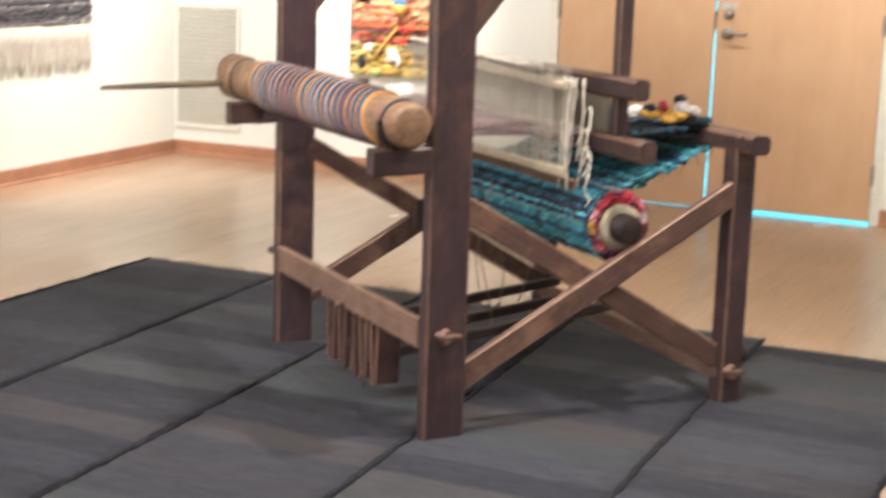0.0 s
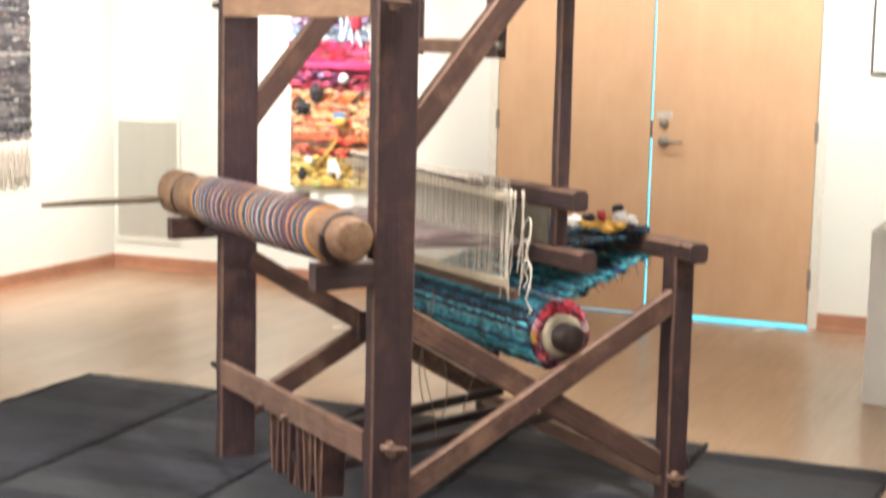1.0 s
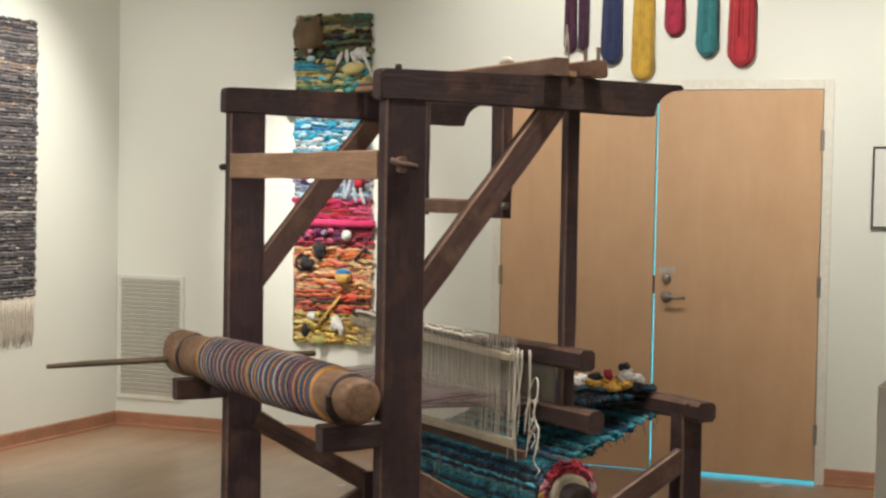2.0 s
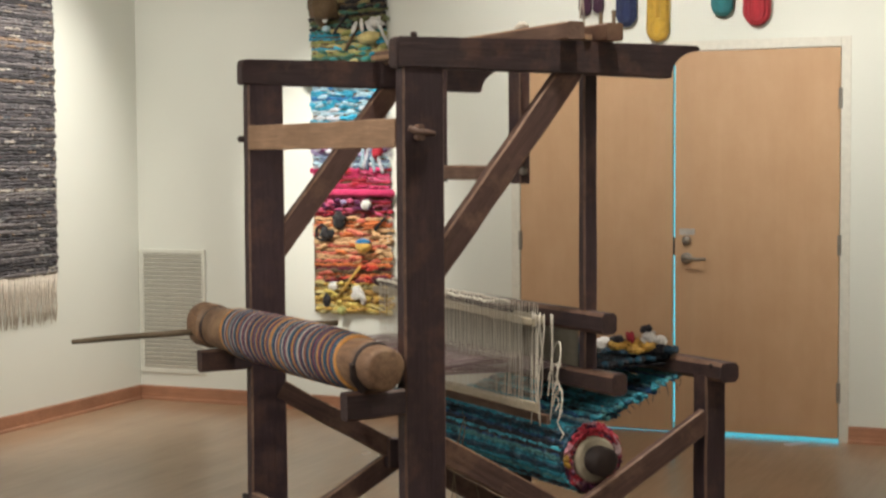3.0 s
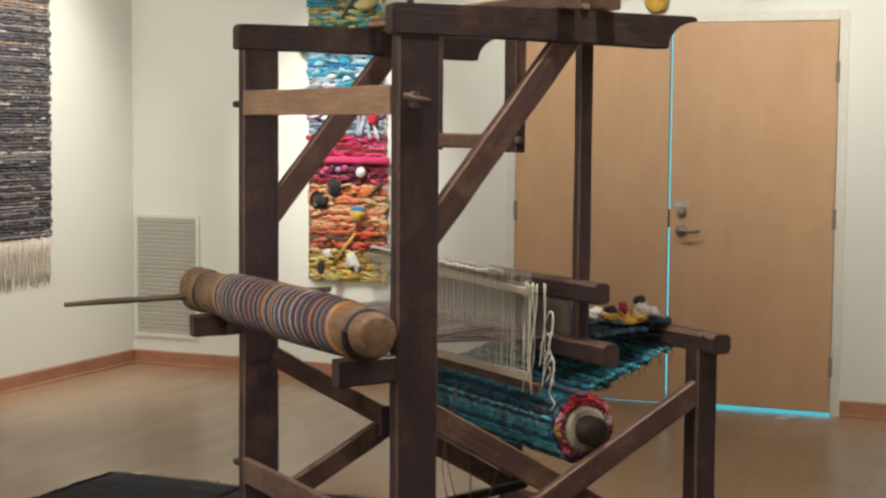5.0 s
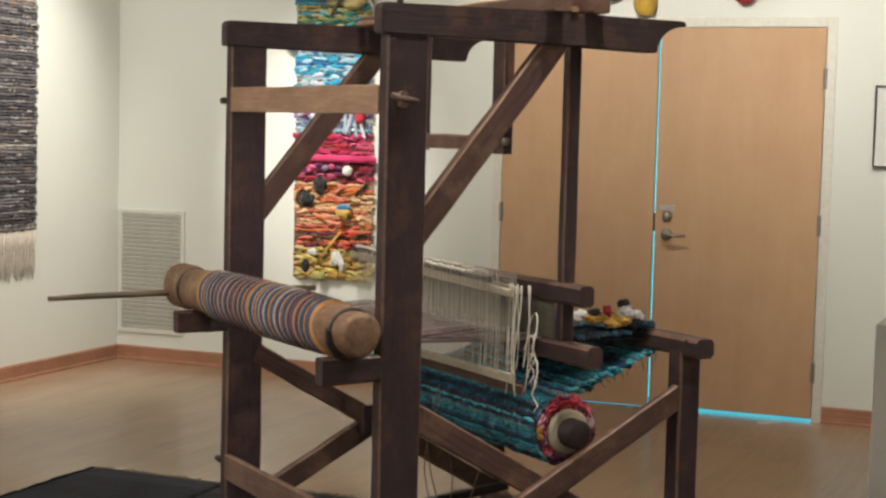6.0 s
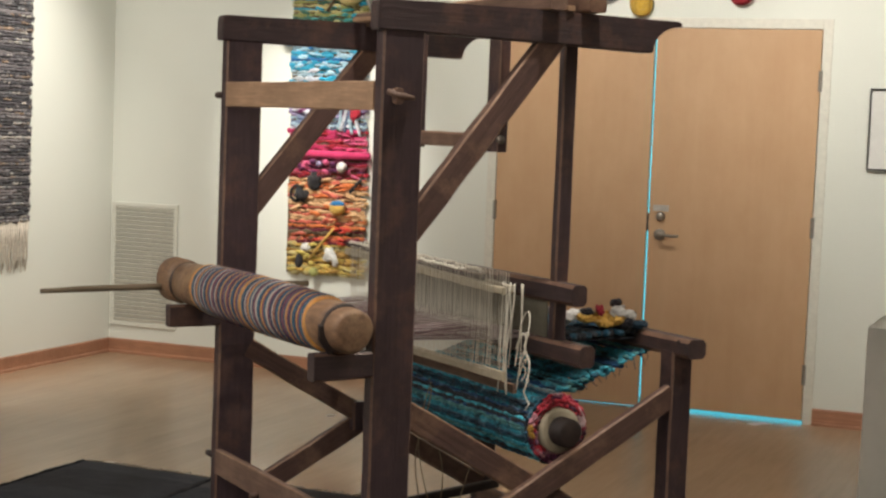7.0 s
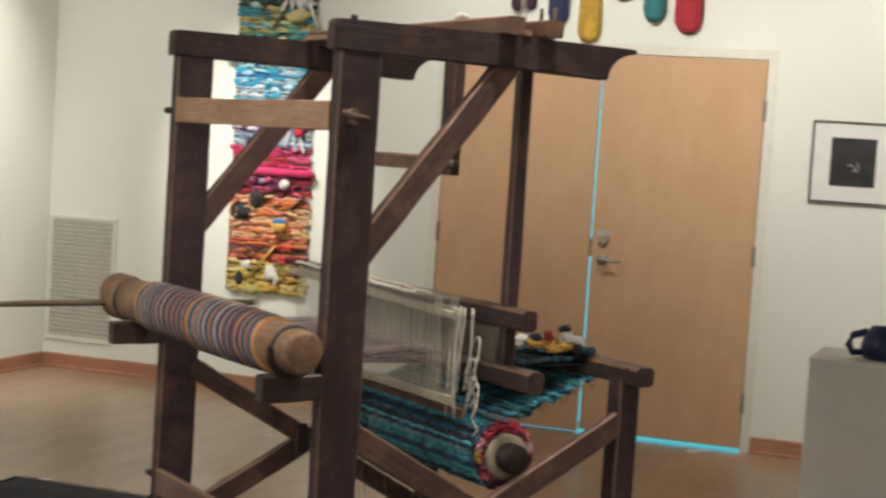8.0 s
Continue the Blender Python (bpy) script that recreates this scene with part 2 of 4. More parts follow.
def lathe(axis_from, axis_to, profile, sides=32, wobble=0.0, seed=1):
    """A turned body about an axis: profile gives (share of the length, radius)."""
    a, b = Vector(axis_from), Vector(axis_to)
    d = (b - a).normalized()
    p = d.orthogonal().normalized()
    q = d.cross(p)
    rnd = random.Random(seed)
    phase = rnd.uniform(0, 6)
    bm = bmesh.new()
    rings = []
    for s, r in profile:
        c = a.lerp(b, s)
        rings.append([bm.verts.new(c + (p * math.cos(t) + q * math.sin(t)) * r * (1 + wobble * math.sin(3 * t + phase + 5 * s)))
                      for t in (2 * math.pi * i / sides for i in range(sides))])
    for r, s in zip(rings, rings[1:]):
        for i in range(sides):
            bm.faces.new((r[i], r[(i + 1) % sides], s[(i + 1) % sides], s[i]))
    bm.faces.new(rings[0][::-1]), bm.faces.new(rings[-1])
    bmesh.ops.recalc_face_normals(bm, faces=bm.faces)
    return bm


def tube(points, radius, sides=6, bm=None, ends=True):
    """A rope or strand along points; radius may be one for each point."""
    bm = bm or bmesh.new()
    pts = [Vector(p) for p in points]
    radii = radius if isinstance(radius, (list, tuple)) else [radius] * len(pts)
    rings = []
    for i, c in enumerate(pts):
        d = (pts[min(i + 1, len(pts) - 1)] - pts[max(i - 1, 0)]).normalized()
        p = d.cross(Vector((0.31, 0.17, 0.93))).normalized()
        q = d.cross(p)
        rings.append([bm.verts.new(c + (p * math.cos(t) + q * math.sin(t)) * radii[i]) for t in (2 * math.pi * k / sides for k in range(sides))])
    for r, s in zip(rings, rings[1:]):
        for i in range(sides):
            bm.faces.new((r[i], r[(i + 1) % sides], s[(i + 1) % sides], s[i]))
    if ends:
        bm.faces.new(rings[0][::-1]), bm.faces.new(rings[-1])
    return bm


def lump(bm, centre, sx, sy, sz, seed=0, rough=0.25, level=2):
    """A soft knobbly clump."""
    got = bmesh.ops.create_icosphere(bm, subdivisions=level, radius=1)["verts"]
    c = Vector(centre)
    off = Vector((seed * 1.7, seed * 0.9, seed * 2.3))
    for v in got:
        k = 1 + rough * noise.noise(v.co * 1.8 + off)
        v.co = c + Vector((v.co.x * sx * k, v.co.y * sy * k, v.co.z * sz * k))
    return bm


def part(name, bm, material, parent=None, label="", smooth=False):
    """Links a bmesh as one mesh object under a thing or a part."""
    mesh = bpy.data.meshes.new(name)
    bm.to_mesh(mesh)
    bm.free()
    mesh.materials.append(material)
    if any(p.material_index for p in mesh.polygons):
        mesh.materials.append(WORN.get(material.name, material))
    if smooth:
        mesh.polygons.foreach_set("use_smooth", [True] * len(mesh.polygons))
    ob = new(name, mesh)
    ob.parent = parent
    if label:
        ob["label"] = label
    return ob


def thing(name, label, category, m=None, group="", kind=""):
    ob = new(name)
    ob.empty_display_size = 0.1
    if m is not None:
        ob.matrix_world = m
    return tagged(ob, label, category, group, kind)


def slab(name, x0, y0, z0, x1, y1, z1, material, label, category, bevel=0.0):
    return tagged(part(name, box(bmesh.new(), x0, y0, z0, x1, y1, z1, bevel), material), label, category, kind="structure")


# ---- the room ----
WEST, EAST, SOUTH = -3.548, 5.2, -11.0
slab("floor", WEST - 0.2, SOUTH - 0.2, -0.12, EAST + 0.2, 0.4, 0.0, FLOOR, "polished tan gallery floor with soft reflections", "floor")
slab("ceiling", WEST - 0.2, SOUTH - 0.2, CEILING, EAST + 0.2, 0.2, CEILING + 0.12, CEIL, "plain white painted gallery ceiling", "ceiling")
slab("wall_west", WEST - 0.2, SOUTH, 0, WEST, 0.2, CEILING, WALL, "white painted gallery wall with a hung rug", "wall")
slab("wall_east", EAST, SOUTH, 0, EAST + 0.2, 0.2, CEILING, WALL, "plain white painted gallery wall", "wall")
slab("wall_south", WEST - 0.2, SOUTH - 0.2, 0, EAST + 0.2, SOUTH, CEILING, WALL, "plain white painted gallery wall", "wall")
LEAF, HEAD, JAMB = 0.914, 2.135, 0.055
bm = bmesh.new()
for x0, z0, x1, z1 in ((WEST, 0, -LEAF - JAMB, CEILING), (LEAF + JAMB, 0, EAST, CEILING), (-LEAF - JAMB, HEAD + JAMB, LEAF + JAMB, CEILING)):
    box(bm, x0, 0, z0, x1, 0.2, z1, 0)
tagged(part("wall_north", bm, WALL), "white painted gallery wall with a double doorway", "wall", kind="structure")


def baseboard(name, a, b):
    """A stained wood skirting board with a small shoe moulding."""
    a, b = Vector((*a, 0)), Vector((*b, 0))
    d = (b - a).normalized()
    n = Vector((d.y, -d.x, 0))
    bm = bmesh.new()
    outline = ((0.0, 0.0), (0.022, 0.0), (0.022, 0.012), (0.014, 0.02), (0.014, 0.084), (0.009, 0.092), (0.0, 0.092))
    rings = [[bm.verts.new(c + n * p + Vector((0, 0, h))) for p, h in outline] for c in (a, b)]
    k = len(outline)
    for i in range(k):
        bm.faces.new((rings[0][i], rings[0][(i + 1) % k], rings[1][(i + 1) % k], rings[1][i]))
    bm.faces.new(rings[0][::-1]), bm.faces.new(rings[1])
    bmesh.ops.recalc_face_normals(bm, faces=bm.faces)
    return tagged(part(name, bm, BASE), "reddish stained wooden baseboard", "baseboard", kind="structure")


baseboard("baseboard_north_1", (WEST, -0.0005), (-LEAF - JAMB, -0.0005))
baseboard("baseboard_north_2", (LEAF + JAMB, -0.0005), (EAST, -0.0005))
baseboard("baseboard_west", (WEST + 0.0005, SOUTH), (WEST + 0.0005, -0.023))


# ---- double door ----
def door_leaf(name, x0, x1, hinge, bottom):
    leaf = tagged(part(name, box(bmesh.new(), x0, -0.004, bottom, x1, 0.030, HEAD - 0.001, 0.002), DOOR),
                  "closed flush door leaf of pale maple veneer", "door", "double door", "structure")
    for z in (0.27, 1.07, 1.86):
        bm = bmesh.new()
        hx = hinge
        bmesh.ops.create_cone(bm, cap_ends=True, segments=12, radius1=0.011, radius2=0.011, depth=0.11, matrix=Matrix.Translation((hx, -0.008, z)))
        part("hinge", bm, STEEL, leaf, "steel butt hinge")
    return leaf


door_1 = door_leaf("door_1", -LEAF, -0.0058, -LEAF, 0.005)
door_2 = door_leaf("door_2", 0.006, LEAF - 0.002, LEAF, 0.018)
lever = part("door_handle", lathe((0.075, -0.003, 0.985), (0.075, -0.022, 0.985), [(0, 0.032), (0.8, 0.032), (1, 0.025)], 24), STEEL, door_2, "brushed steel lever handle", True)
part("lever", tube([(0.075, -0.02, 0.985), (0.075, -0.062, 0.985), (0.10, -0.068, 0.987), (0.15, -0.068, 0.983), (0.195, -0.062, 0.985)], [0.011, 0.011, 0.011, 0.009, 0.008], 10), STEEL, lever, "", True)
lock = part("lock_cylinder", lathe((0.075, -0.003, 1.085), (0.075, -0.03, 1.085), [(0, 0.026), (0.7, 0.025), (1, 0.018)], 24), STEEL, door_2, "round deadbolt cylinder", True)
part("latch_plate", box(bmesh.new(), 0.03, -0.008, 1.115, 0.12, -0.003, 1.15, 0.002), plain("aluminium_plate", (0.5, 0.47, 0.43), 0.5, 0.4), door_2, "small metal plate")
part("lock_strike", box(bmesh.new(), -0.0054, -0.002, 1.0, 0.0055, 0.028, 1.10, 0.001), plain("dark_bolt", (0.05, 0.05, 0.05), 0.5, 0.5), door_1, "dark lock strike")
bm = bmesh.new()
box(bm, -LEAF - JAMB, -0.010, 0, -LEAF - 0.003, 0.2, HEAD + JAMB, 0.003)
box(bm, LEAF + 0.003, -0.010, 0, LEAF + JAMB, 0.2, HEAD + JAMB, 0.003)
box(bm, -LEAF - 0.003, -0.010, HEAD + 0.001, LEAF + 0.003, 0.2, HEAD + JAMB, 0.003)
box(bm, -LEAF - 0.003, 0.045, HEAD - 0.03, LEAF + 0.003, 0.2, HEAD + 0.001, 0)
tagged(part("door_frame", bm, TRIM), "off-white painted steel door frame", "door frame", kind="structure")
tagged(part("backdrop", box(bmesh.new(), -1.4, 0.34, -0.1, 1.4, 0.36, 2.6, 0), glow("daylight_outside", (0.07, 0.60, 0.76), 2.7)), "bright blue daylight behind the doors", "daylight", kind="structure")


# ---- floor rugs ----
def rug_strip(x0, lean0, x1, lean1, y0, y1, seed):
    """One long woven runner between two edges that lean a little, with wavy sides and a ragged short fringe at its far end."""
    rnd = random.Random(seed)
    mid = (x0 + x1) / 2
    top = thing("floor_rug", "long grey striped woven rag rug laid on the floor", "rug", pose(mid, y1, 0.0012 * (seed % 2)), "grey runners laid side by side")
    bm = bmesh.new()
    n = 90

    def side(edge, lean, y, wave):
        return edge - mid - lean * y + 0.010 * noise.noise(Vector((wave, y * 1.3, seed))) + 0.006 * noise.noise(Vector((wave, y * 6.0, seed + 9)))

    rows = []
    for i in range(n + 1):
        y = (y0 - y1) * i / n
        l, r = side(x0, lean0, y, 0.3), side(x1, lean1, y, 4.7)
        row = [bm.verts.new((l, y, 0.0005)), bm.verts.new((l + 0.004, y, 0.006))]
        row += [bm.verts.new((l + (r - l) * k / 8, y + 0.012 * noise.noise(Vector((k * 0.4, i * 0.1, seed))), 0.0085 + rnd.uniform(-0.0012, 0.0012))) for k in range(1, 8)]
        row += [bm.verts.new((r - 0.004, y, 0.006)), bm.verts.new((r, y, 0.0005))]
        rows.append(row)
    for p, q in zip(rows, rows[1:]):
        for a in range(len(p) - 1):
            bm.faces.new((p[a], q[a], q[a + 1], p[a + 1]))
    bm.faces.new(rows[0])
    bmesh.ops.recalc_face_normals(bm, faces=bm.faces)
    part("weave", bm, RUG, top, smooth=True)
    bm = bmesh.new()
    left, right = x0 - mid, x1 - mid
    for i in range(60):
        x = left + 0.01 + (right - left - 0.02) * i / 59
        dx = rnd.uniform(-0.025, 0.025)
        tube([(x, -0.005, 0.004), (x + dx * 0.5, 0.02, 0.004), (x + dx, rnd.uniform(0.03, 0.065), 0.003)], 0.0022, 4, bm)
    for edge, lean, wave, way in ((x0, lean0, 0.3, 1), (x1, lean1, 4.7, -1)):
        pts = [(side(edge, lean, (y0 - y1) * i / 180, wave) + way * 0.006 + rnd.uniform(-0.004, 0.004), (y0 - y1) * i / 180, 0.006) for i in range(181)]
        # Near-black cord along the side paints in the shadowed seam between runners.
        part("selvedge", tube(pts, [rnd.uniform(0.005, 0.0125) for _ in pts], 5), EDGE, top, "near-black cord added for the shaded seam", True)
    part("fringe", bm, FRINGE, top, "short pale warp fringe")
    return top


# Seam shade as a colour, for the cords along the runner sides.
EDGE = plain("seam_shade_black", (0.008, 0.009, 0.012), 0.95, 0, 0.4, 60)
FRINGE = plain("fringe_yarn", (0.30, 0.25, 0.19), 0.95, 0, 0.3, 60)
SEAMS = ((-1.765, 0.0), (-1.095, 0.042), (-0.405, 0.050), (0.268, 0.055), (1.02, 0.022), (1.712, 0.0))
for i, ((x0, lean0), (x1, lean1)) in enumerate(zip(SEAMS, SEAMS[1:])):
    rug_strip(x0 - 0.002, lean0, x1 + 0.002, lean1, -7.4, (-2.845, -2.83, -2.86, -2.80, -2.885)[i], i)

# ---- the loom ----
RUGTOP = 0.0085
TURN = 51.59
W, A, B, D, TOP, RAIL = 1.246, 0.136, 0.051, 1.172, 1.899, 0.082
loom = thing("floor_loom", "old dark wooden floor loom with warp and cloth, on grey rugs", "loom", pose(0.4136, -4.5705, RUGTOP, 0, 0, TURN))
V0, V1 = (0, B), (W - B, W)


def post(u0, v0, u1, v1, top):
    return part("post", plank(((u0 + u1) / 2, (v0 + v1) / 2, 0), ((u0 + u1) / 2, (v0 + v1) / 2, top), v1 - v0, u1 - u0, (1, 0, 0), 0.006, 10, 0.001), OLD_Z, loom)


for v0, v1 in (V0, V1):
    post(0, v0, A, v1, TOP - RAIL)
    post(D - 0.083, v0, D, v1 + (0.02 if v0 == 0 else 0), 0.845)


def rail(v0, v1):
    """A top rail with a cyma-cut far end and a worn upper edge."""
    bm = bmesh.new()
    z0, z1 = TOP - RAIL - 0.006, TOP
    outline = [(-0.019, z0), (0.5, z0 - 0.006), (0.945, z0 - 0.016)] + [(1.058 - 0.108 * math.cos(t), z0 - 0.012 + 0.084 * math.sin(t)) for t in (math.pi / 2 * i / 8 for i in range(9))]
    outline += [(1.063, z1 - 0.01), (1.048, z1), (0.5, z1 + 0.004), (-0.010, z1), (-0.019, z1 - 0.012)]
    rings = [[bm.verts.new((u, v, z)) for u, z in outline] for v in (v0 - 0.004, v1 + 0.004)]
    k = len(outline)
    for i in range(k):
        bm.faces.new((rings[0][i], rings[0][(i + 1) % k], rings[1][(i + 1) % k], rings[1][i]))
    bm.faces.new(rings[0][::-1]), bm.faces.new(rings[1])
    bmesh.ops.recalc_face_normals(bm, faces=bm.faces)
    bmesh.ops.bevel(bm, geom=[e for e in bm.edges if e.calc_face_angle(0) > 0.6], offset=0.004, segments=2, affect="EDGES")
    return part("top_rail", bm, OLD_X, loom)


rail(*V0), rail(*V1)
for v in (B / 2, W - B / 2):
    part("upper_brace", plank((0.065, v, 1.172), (0.60, v, 1.832), B * 0.75, 0.08, (-1, 0, 1), 0.005, 8), BRACE_STEEP, loom)
    part("cross_brace", plank((0.085, v - 0.002 if v < 0.5 else v + 0.002, 0.1545), (1.10, v - 0.008 if v < 0.5 else v + 0.008, 0.700), 0.03, 0.079, (-1, 0, 1), 0.005, 10), BRACE, loom)
    part("cross_brace", plank((0.112, v + 0.012 if v < 0.5 else v - 0.012, 0.703 if v < 0.5 else 0.724), (1.10, v + 0.024 if v < 0.5 else v - 0.024, 0.141 if v < 0.5 else 0.152), 0.03, 0.078 if v < 0.5 else 0.070, (1, 0, 1), 0.005, 10), BRACE_DOWN, loom)
    part("beam_bracket", plank((-0.184, v, 0.842), (0.003, v, 0.845), 0.05, 0.078, (0, 0, 1), 0.006, 5), OLD_X, loom)
part("front_board", plank((0.008, B, 1.623), (0.008, W - B, 1.623), 0.018, 0.085, (0, 0, 1), 0.003, 12), PALE_Y, loom, "pale worn cross board")
part("front_board", plank((0.008, B, 0.318), (0.008, W - B, 0.318), 0.024, 0.090, (0, 0, 1), 0.003, 12), BROWN_Y, loom, "brown lower cross board")
part("back_rail", plank((1.11, 0.03, 0.095), (1.11, W - 0.03, 0.125), 0.04, 0.055, (0, 0, 1), 0.005, 10), BROWN_Y, loom)

# warp beam with its wound yarn
AX_U, AX_Z, AX_R = -0.110, 0.959, 0.066
warp_beam = part("warp_beam", lathe((AX_U, -0.10, AX_Z), (AX_U, 1.36, AX_Z), [
    (0, 0.050), (0.0015, 0.056), (0.006, 0.061), (0.022, 0.064), (0.041, 0.066), (0.042, 0.066), (0.0425, 0.048), (0.062, 0.048), (0.0625, 0.072), (0.064, 0.073), (0.12, 0.073), (0.5, 0.074), (0.83, 0.073),
    (0.900, 0.069), (0.9005, 0.052), (0.919, 0.052), (0.9195, 0.074), (0.930, 0.079), (0.948, 0.075), (0.962, 0.079), (0.988, 0.079), (0.995, 0.073), (1, 0.060)], 36, 0.035), BEAM, loom, "round brown turned warp beam", True)
DARKPEG = plain("dark_peg_wood", (0.034, 0.021, 0.018), 0.6, 0, 0.4, 20)
GREYSTICK = wood("weathered_stick", (0.17, 0.125, 0.075), (0.7, 10, 10), 0.7, 0.3, 0.6)
for v in (-0.022, 1.226):
    part("rope_ring", lathe((AX_U, v - 0.006, AX_Z), (AX_U, v + 0.006, AX_Z), [(0, 0.060), (0.15, 0.068), (0.5, 0.071), (0.85, 0.068), (1, 0.060)], 30, 0.02), DARKPEG, warp_beam, "dark cord in a groove", True)
part("beam_peg", tube([(AX_U - 0.03, -0.01, AX_Z - 0.07), (AX_U - 0.062, -0.015, AX_Z - 0.03), (AX_U - 0.068, -0.025, AX_Z + 0.012)], 0.011, 8), DARKPEG, warp_beam, "small dark peg")
part("turning_stick", tube([(-0.612, 1.30, 0.928), (-0.48, 1.305, 0.932), (-0.3, 1.306, 0.935), (-0.1, 1.31, 0.938), (0.2, 1.312, 0.939), (0.39, 1.31, 0.938)],
     [0.008, 0.011, 0.0115, 0.0125, 0.0125, 0.011], 10), GREYSTICK, warp_beam, "weathered round stick through the beam", True)
YARN = {k: cloth("yarn_" + k, c, 260, 0.3, 0.12) for k, c in dict(
    orange=(0.84, 0.35, 0.085), cream=(0.70, 0.60, 0.50), navy=(0.014, 0.022, 0.085), mauve=(0.20, 0.045, 0.085), teal=(0.022, 0.120, 0.20), rust=(0.36, 0.13, 0.07), grey=(0.24, 0.22, 0.24)).items()}
order = "orange teal mauve orange navy teal orange navy mauve orange teal mauve navy orange teal navy rust cream navy mauve cream teal mauve orange navy teal cream mauve navy cream teal orange mauve cream navy teal orange".split()
rnd = random.Random(4)
v, i = 0.075, 0
while v < 0.99:
    key = order[i % len(order)]
    wide = rnd.uniform(0.0105, 0.0135) * (0.85 if key in ("orange", "cream") else 1.15)
    if v > 0.975 or v < 0.078:
        key = "orange"
    bulge = 0.083 + 0.006 * math.sin(math.pi * (v - 0.075) / 0.92) + rnd.uniform(-0.001, 0.001)
    lean = 0.012 * math.sin(v * 9)
    strands = [(0, bulge - 0.012)] + [(x, bulge - (0.0034 if n % 2 else rnd.uniform(0, 0.001))) for n, x in enumerate((0.06, 0.17, 0.28, 0.39, 0.5, 0.61, 0.72, 0.83, 0.94))] + [(1, bulge - 0.012)]
    bm = lathe((AX_U, v, AX_Z), (AX_U, v + wide, AX_Z), strands, 28)
    for w in bm.verts:
        w.co.y += 0.020 * (w.co.z - AX_Z) / 0.08 + 0.16 * lean * (w.co.x - AX_U) / 0.08
    part("yarn_coil", bm, YARN[key], warp_beam, smooth=True)
    v, i = v + wide * 0.97, i + 1

# warp threads, heddle shafts, reed and beater
WARP_MATS = [plain("warp_" + n, c, 0.9, 0, 0.1, 50, 0) for n, c in (("pale", (0.36, 0.31, 0.29)), ("mauve", (0.17, 0.095, 0.11)), ("brown", (0.15, 0.10, 0.085)))]
rnd = random.Random(77)
for k, mat in enumerate(WARP_MATS):
    bm = bmesh.new()
    for i in range(52):
        v = 0.18 + 0.93 * (i + k / 3) / 52 + rnd.uniform(-0.006, 0.006)
        dz, stray = 0.016 * (1 if i % 2 else -1), rnd.uniform(-0.012, 0.012)
        tube([(-0.10, v, 0.884), (0.10, v + stray, 0.889), (0.30, v + stray * 0.6, 0.892 + dz * 0.4), (0.50, v, 0.895 + dz), (0.70, v, 0.885), (0.745, v, 0.873)], 0.0011 + 0.0004 * k, 3, bm, False)
    tagged(part("warp_threads", bm, mat, loom, "fine stretched warp threads"), kind="stuff")
for k, u in enumerate((0.475, 0.535)):
    shaft = part("heddle_shaft", plank((u, 0.06 + 0.05 * k, 1.045), (u, 1.165, 1.072), 0.014, 0.023, (0, 0, 1), 0.003, 10), CREAM, loom, "cream wooden heddle bar with white strings")
    part("shaft_top", plank((u, 0.19, 1.074), (u, 1.15, 1.098), 0.016, 0.018, (0, 0, 1), 0.003, 10), OLD_Y, shaft, "dark upper bar")
    part("shaft_bottom", plank((u, 0.04 + 0.03 * k, 0.784 - 0.046 * k), (u, 1.16, 0.784 - 0.046 * k), 0.014, 0.030, (0, 0, 1), 0.003, 10), CREAM if k == 0 else BROWN_Y, shaft)
    rnd = random.Random(40 + k)
    kinds = []
    for i in range(92):
        v = 0.12 + 1.0 * i / 92 + rnd.uniform(-0.003, 0.003)
        if len(kinds) < 6:
            o = part("heddle_string", tube([(u - 0.009, 0, 1.098), (u - 0.008, rnd.uniform(-0.003, 0.003), 0.94), (u - 0.004, 0, 0.92), (u - 0.008, rnd.uniform(-0.004, 0.004), 0.79)], 0.0011, 4, ends=False), STRING, shaft)
            kinds.append(o.data)
        else:
            o = new("heddle_string", rnd.choice(kinds))
            o.parent = shaft
        o.location.y = v
    for i in range(34):
        part("string_loop", lump(bmesh.new(), (u - 0.006, 0.30 + 0.84 * i / 34, 1.089 + 0.02 * i / 34 + rnd.uniform(-0.003, 0.003)), 0.010, 0.010, 0.007, i, 0.4, 1), STRING, shaft, smooth=True)
rnd = random.Random(9)
for k in range(7):
    v, u = 0.02 + 0.017 * k, 0.495 + 0.05 * rnd.random()
    z0 = 0.69 + 0.14 * rnd.random()
    sway, bend = rnd.uniform(0.004, 0.014), rnd.uniform(-0.03, 0.03)
    pts = [(u + 0.006 * math.sin(3 * s + k), v + sway * math.sin(5 * s + 2 * k) + bend * s * s, 1.07 - (1.07 - z0) * s) for s in (i / 14 for i in range(15))]
    part("tie_cord", tube(pts, rnd.uniform(0.0019, 0.0030), 6), STRING, loom, "knotted white tie cord", True)
for k, (v, z, tall) in enumerate(((0.005, 0.87, 0.05), (-0.012, 0.93, 0.06), (-0.02, 0.79, 0.06))):
    loop = [(0.507 + 0.012 * math.sin(t), v + 0.024 * math.cos(t), z + tall * math.sin(t)) for t in (math.pi * (i / 10) * 1.25 for i in range(11))]
    loop += [(0.507 + rnd.uniform(-0.01, 0.01), loop[-1][1] - 0.004 * i, loop[-1][2] - 0.018 * i) for i in (1, 2, 3)]
    part("cord_loop", tube(loop, 0.0027, 6), STRING, loom, "", True)
    part("cord_knot", lump(bmesh.new(), (0.507, v - 0.022, z - 0.006), 0.0052, 0.0052, 0.008, k, 0.4, 2), STRING, loom, "", True)
REED = plain("reed_dents", (0.30, 0.28, 0.22), 0.5, 0.2, 0.1, 40, 0)
BU = 0.693
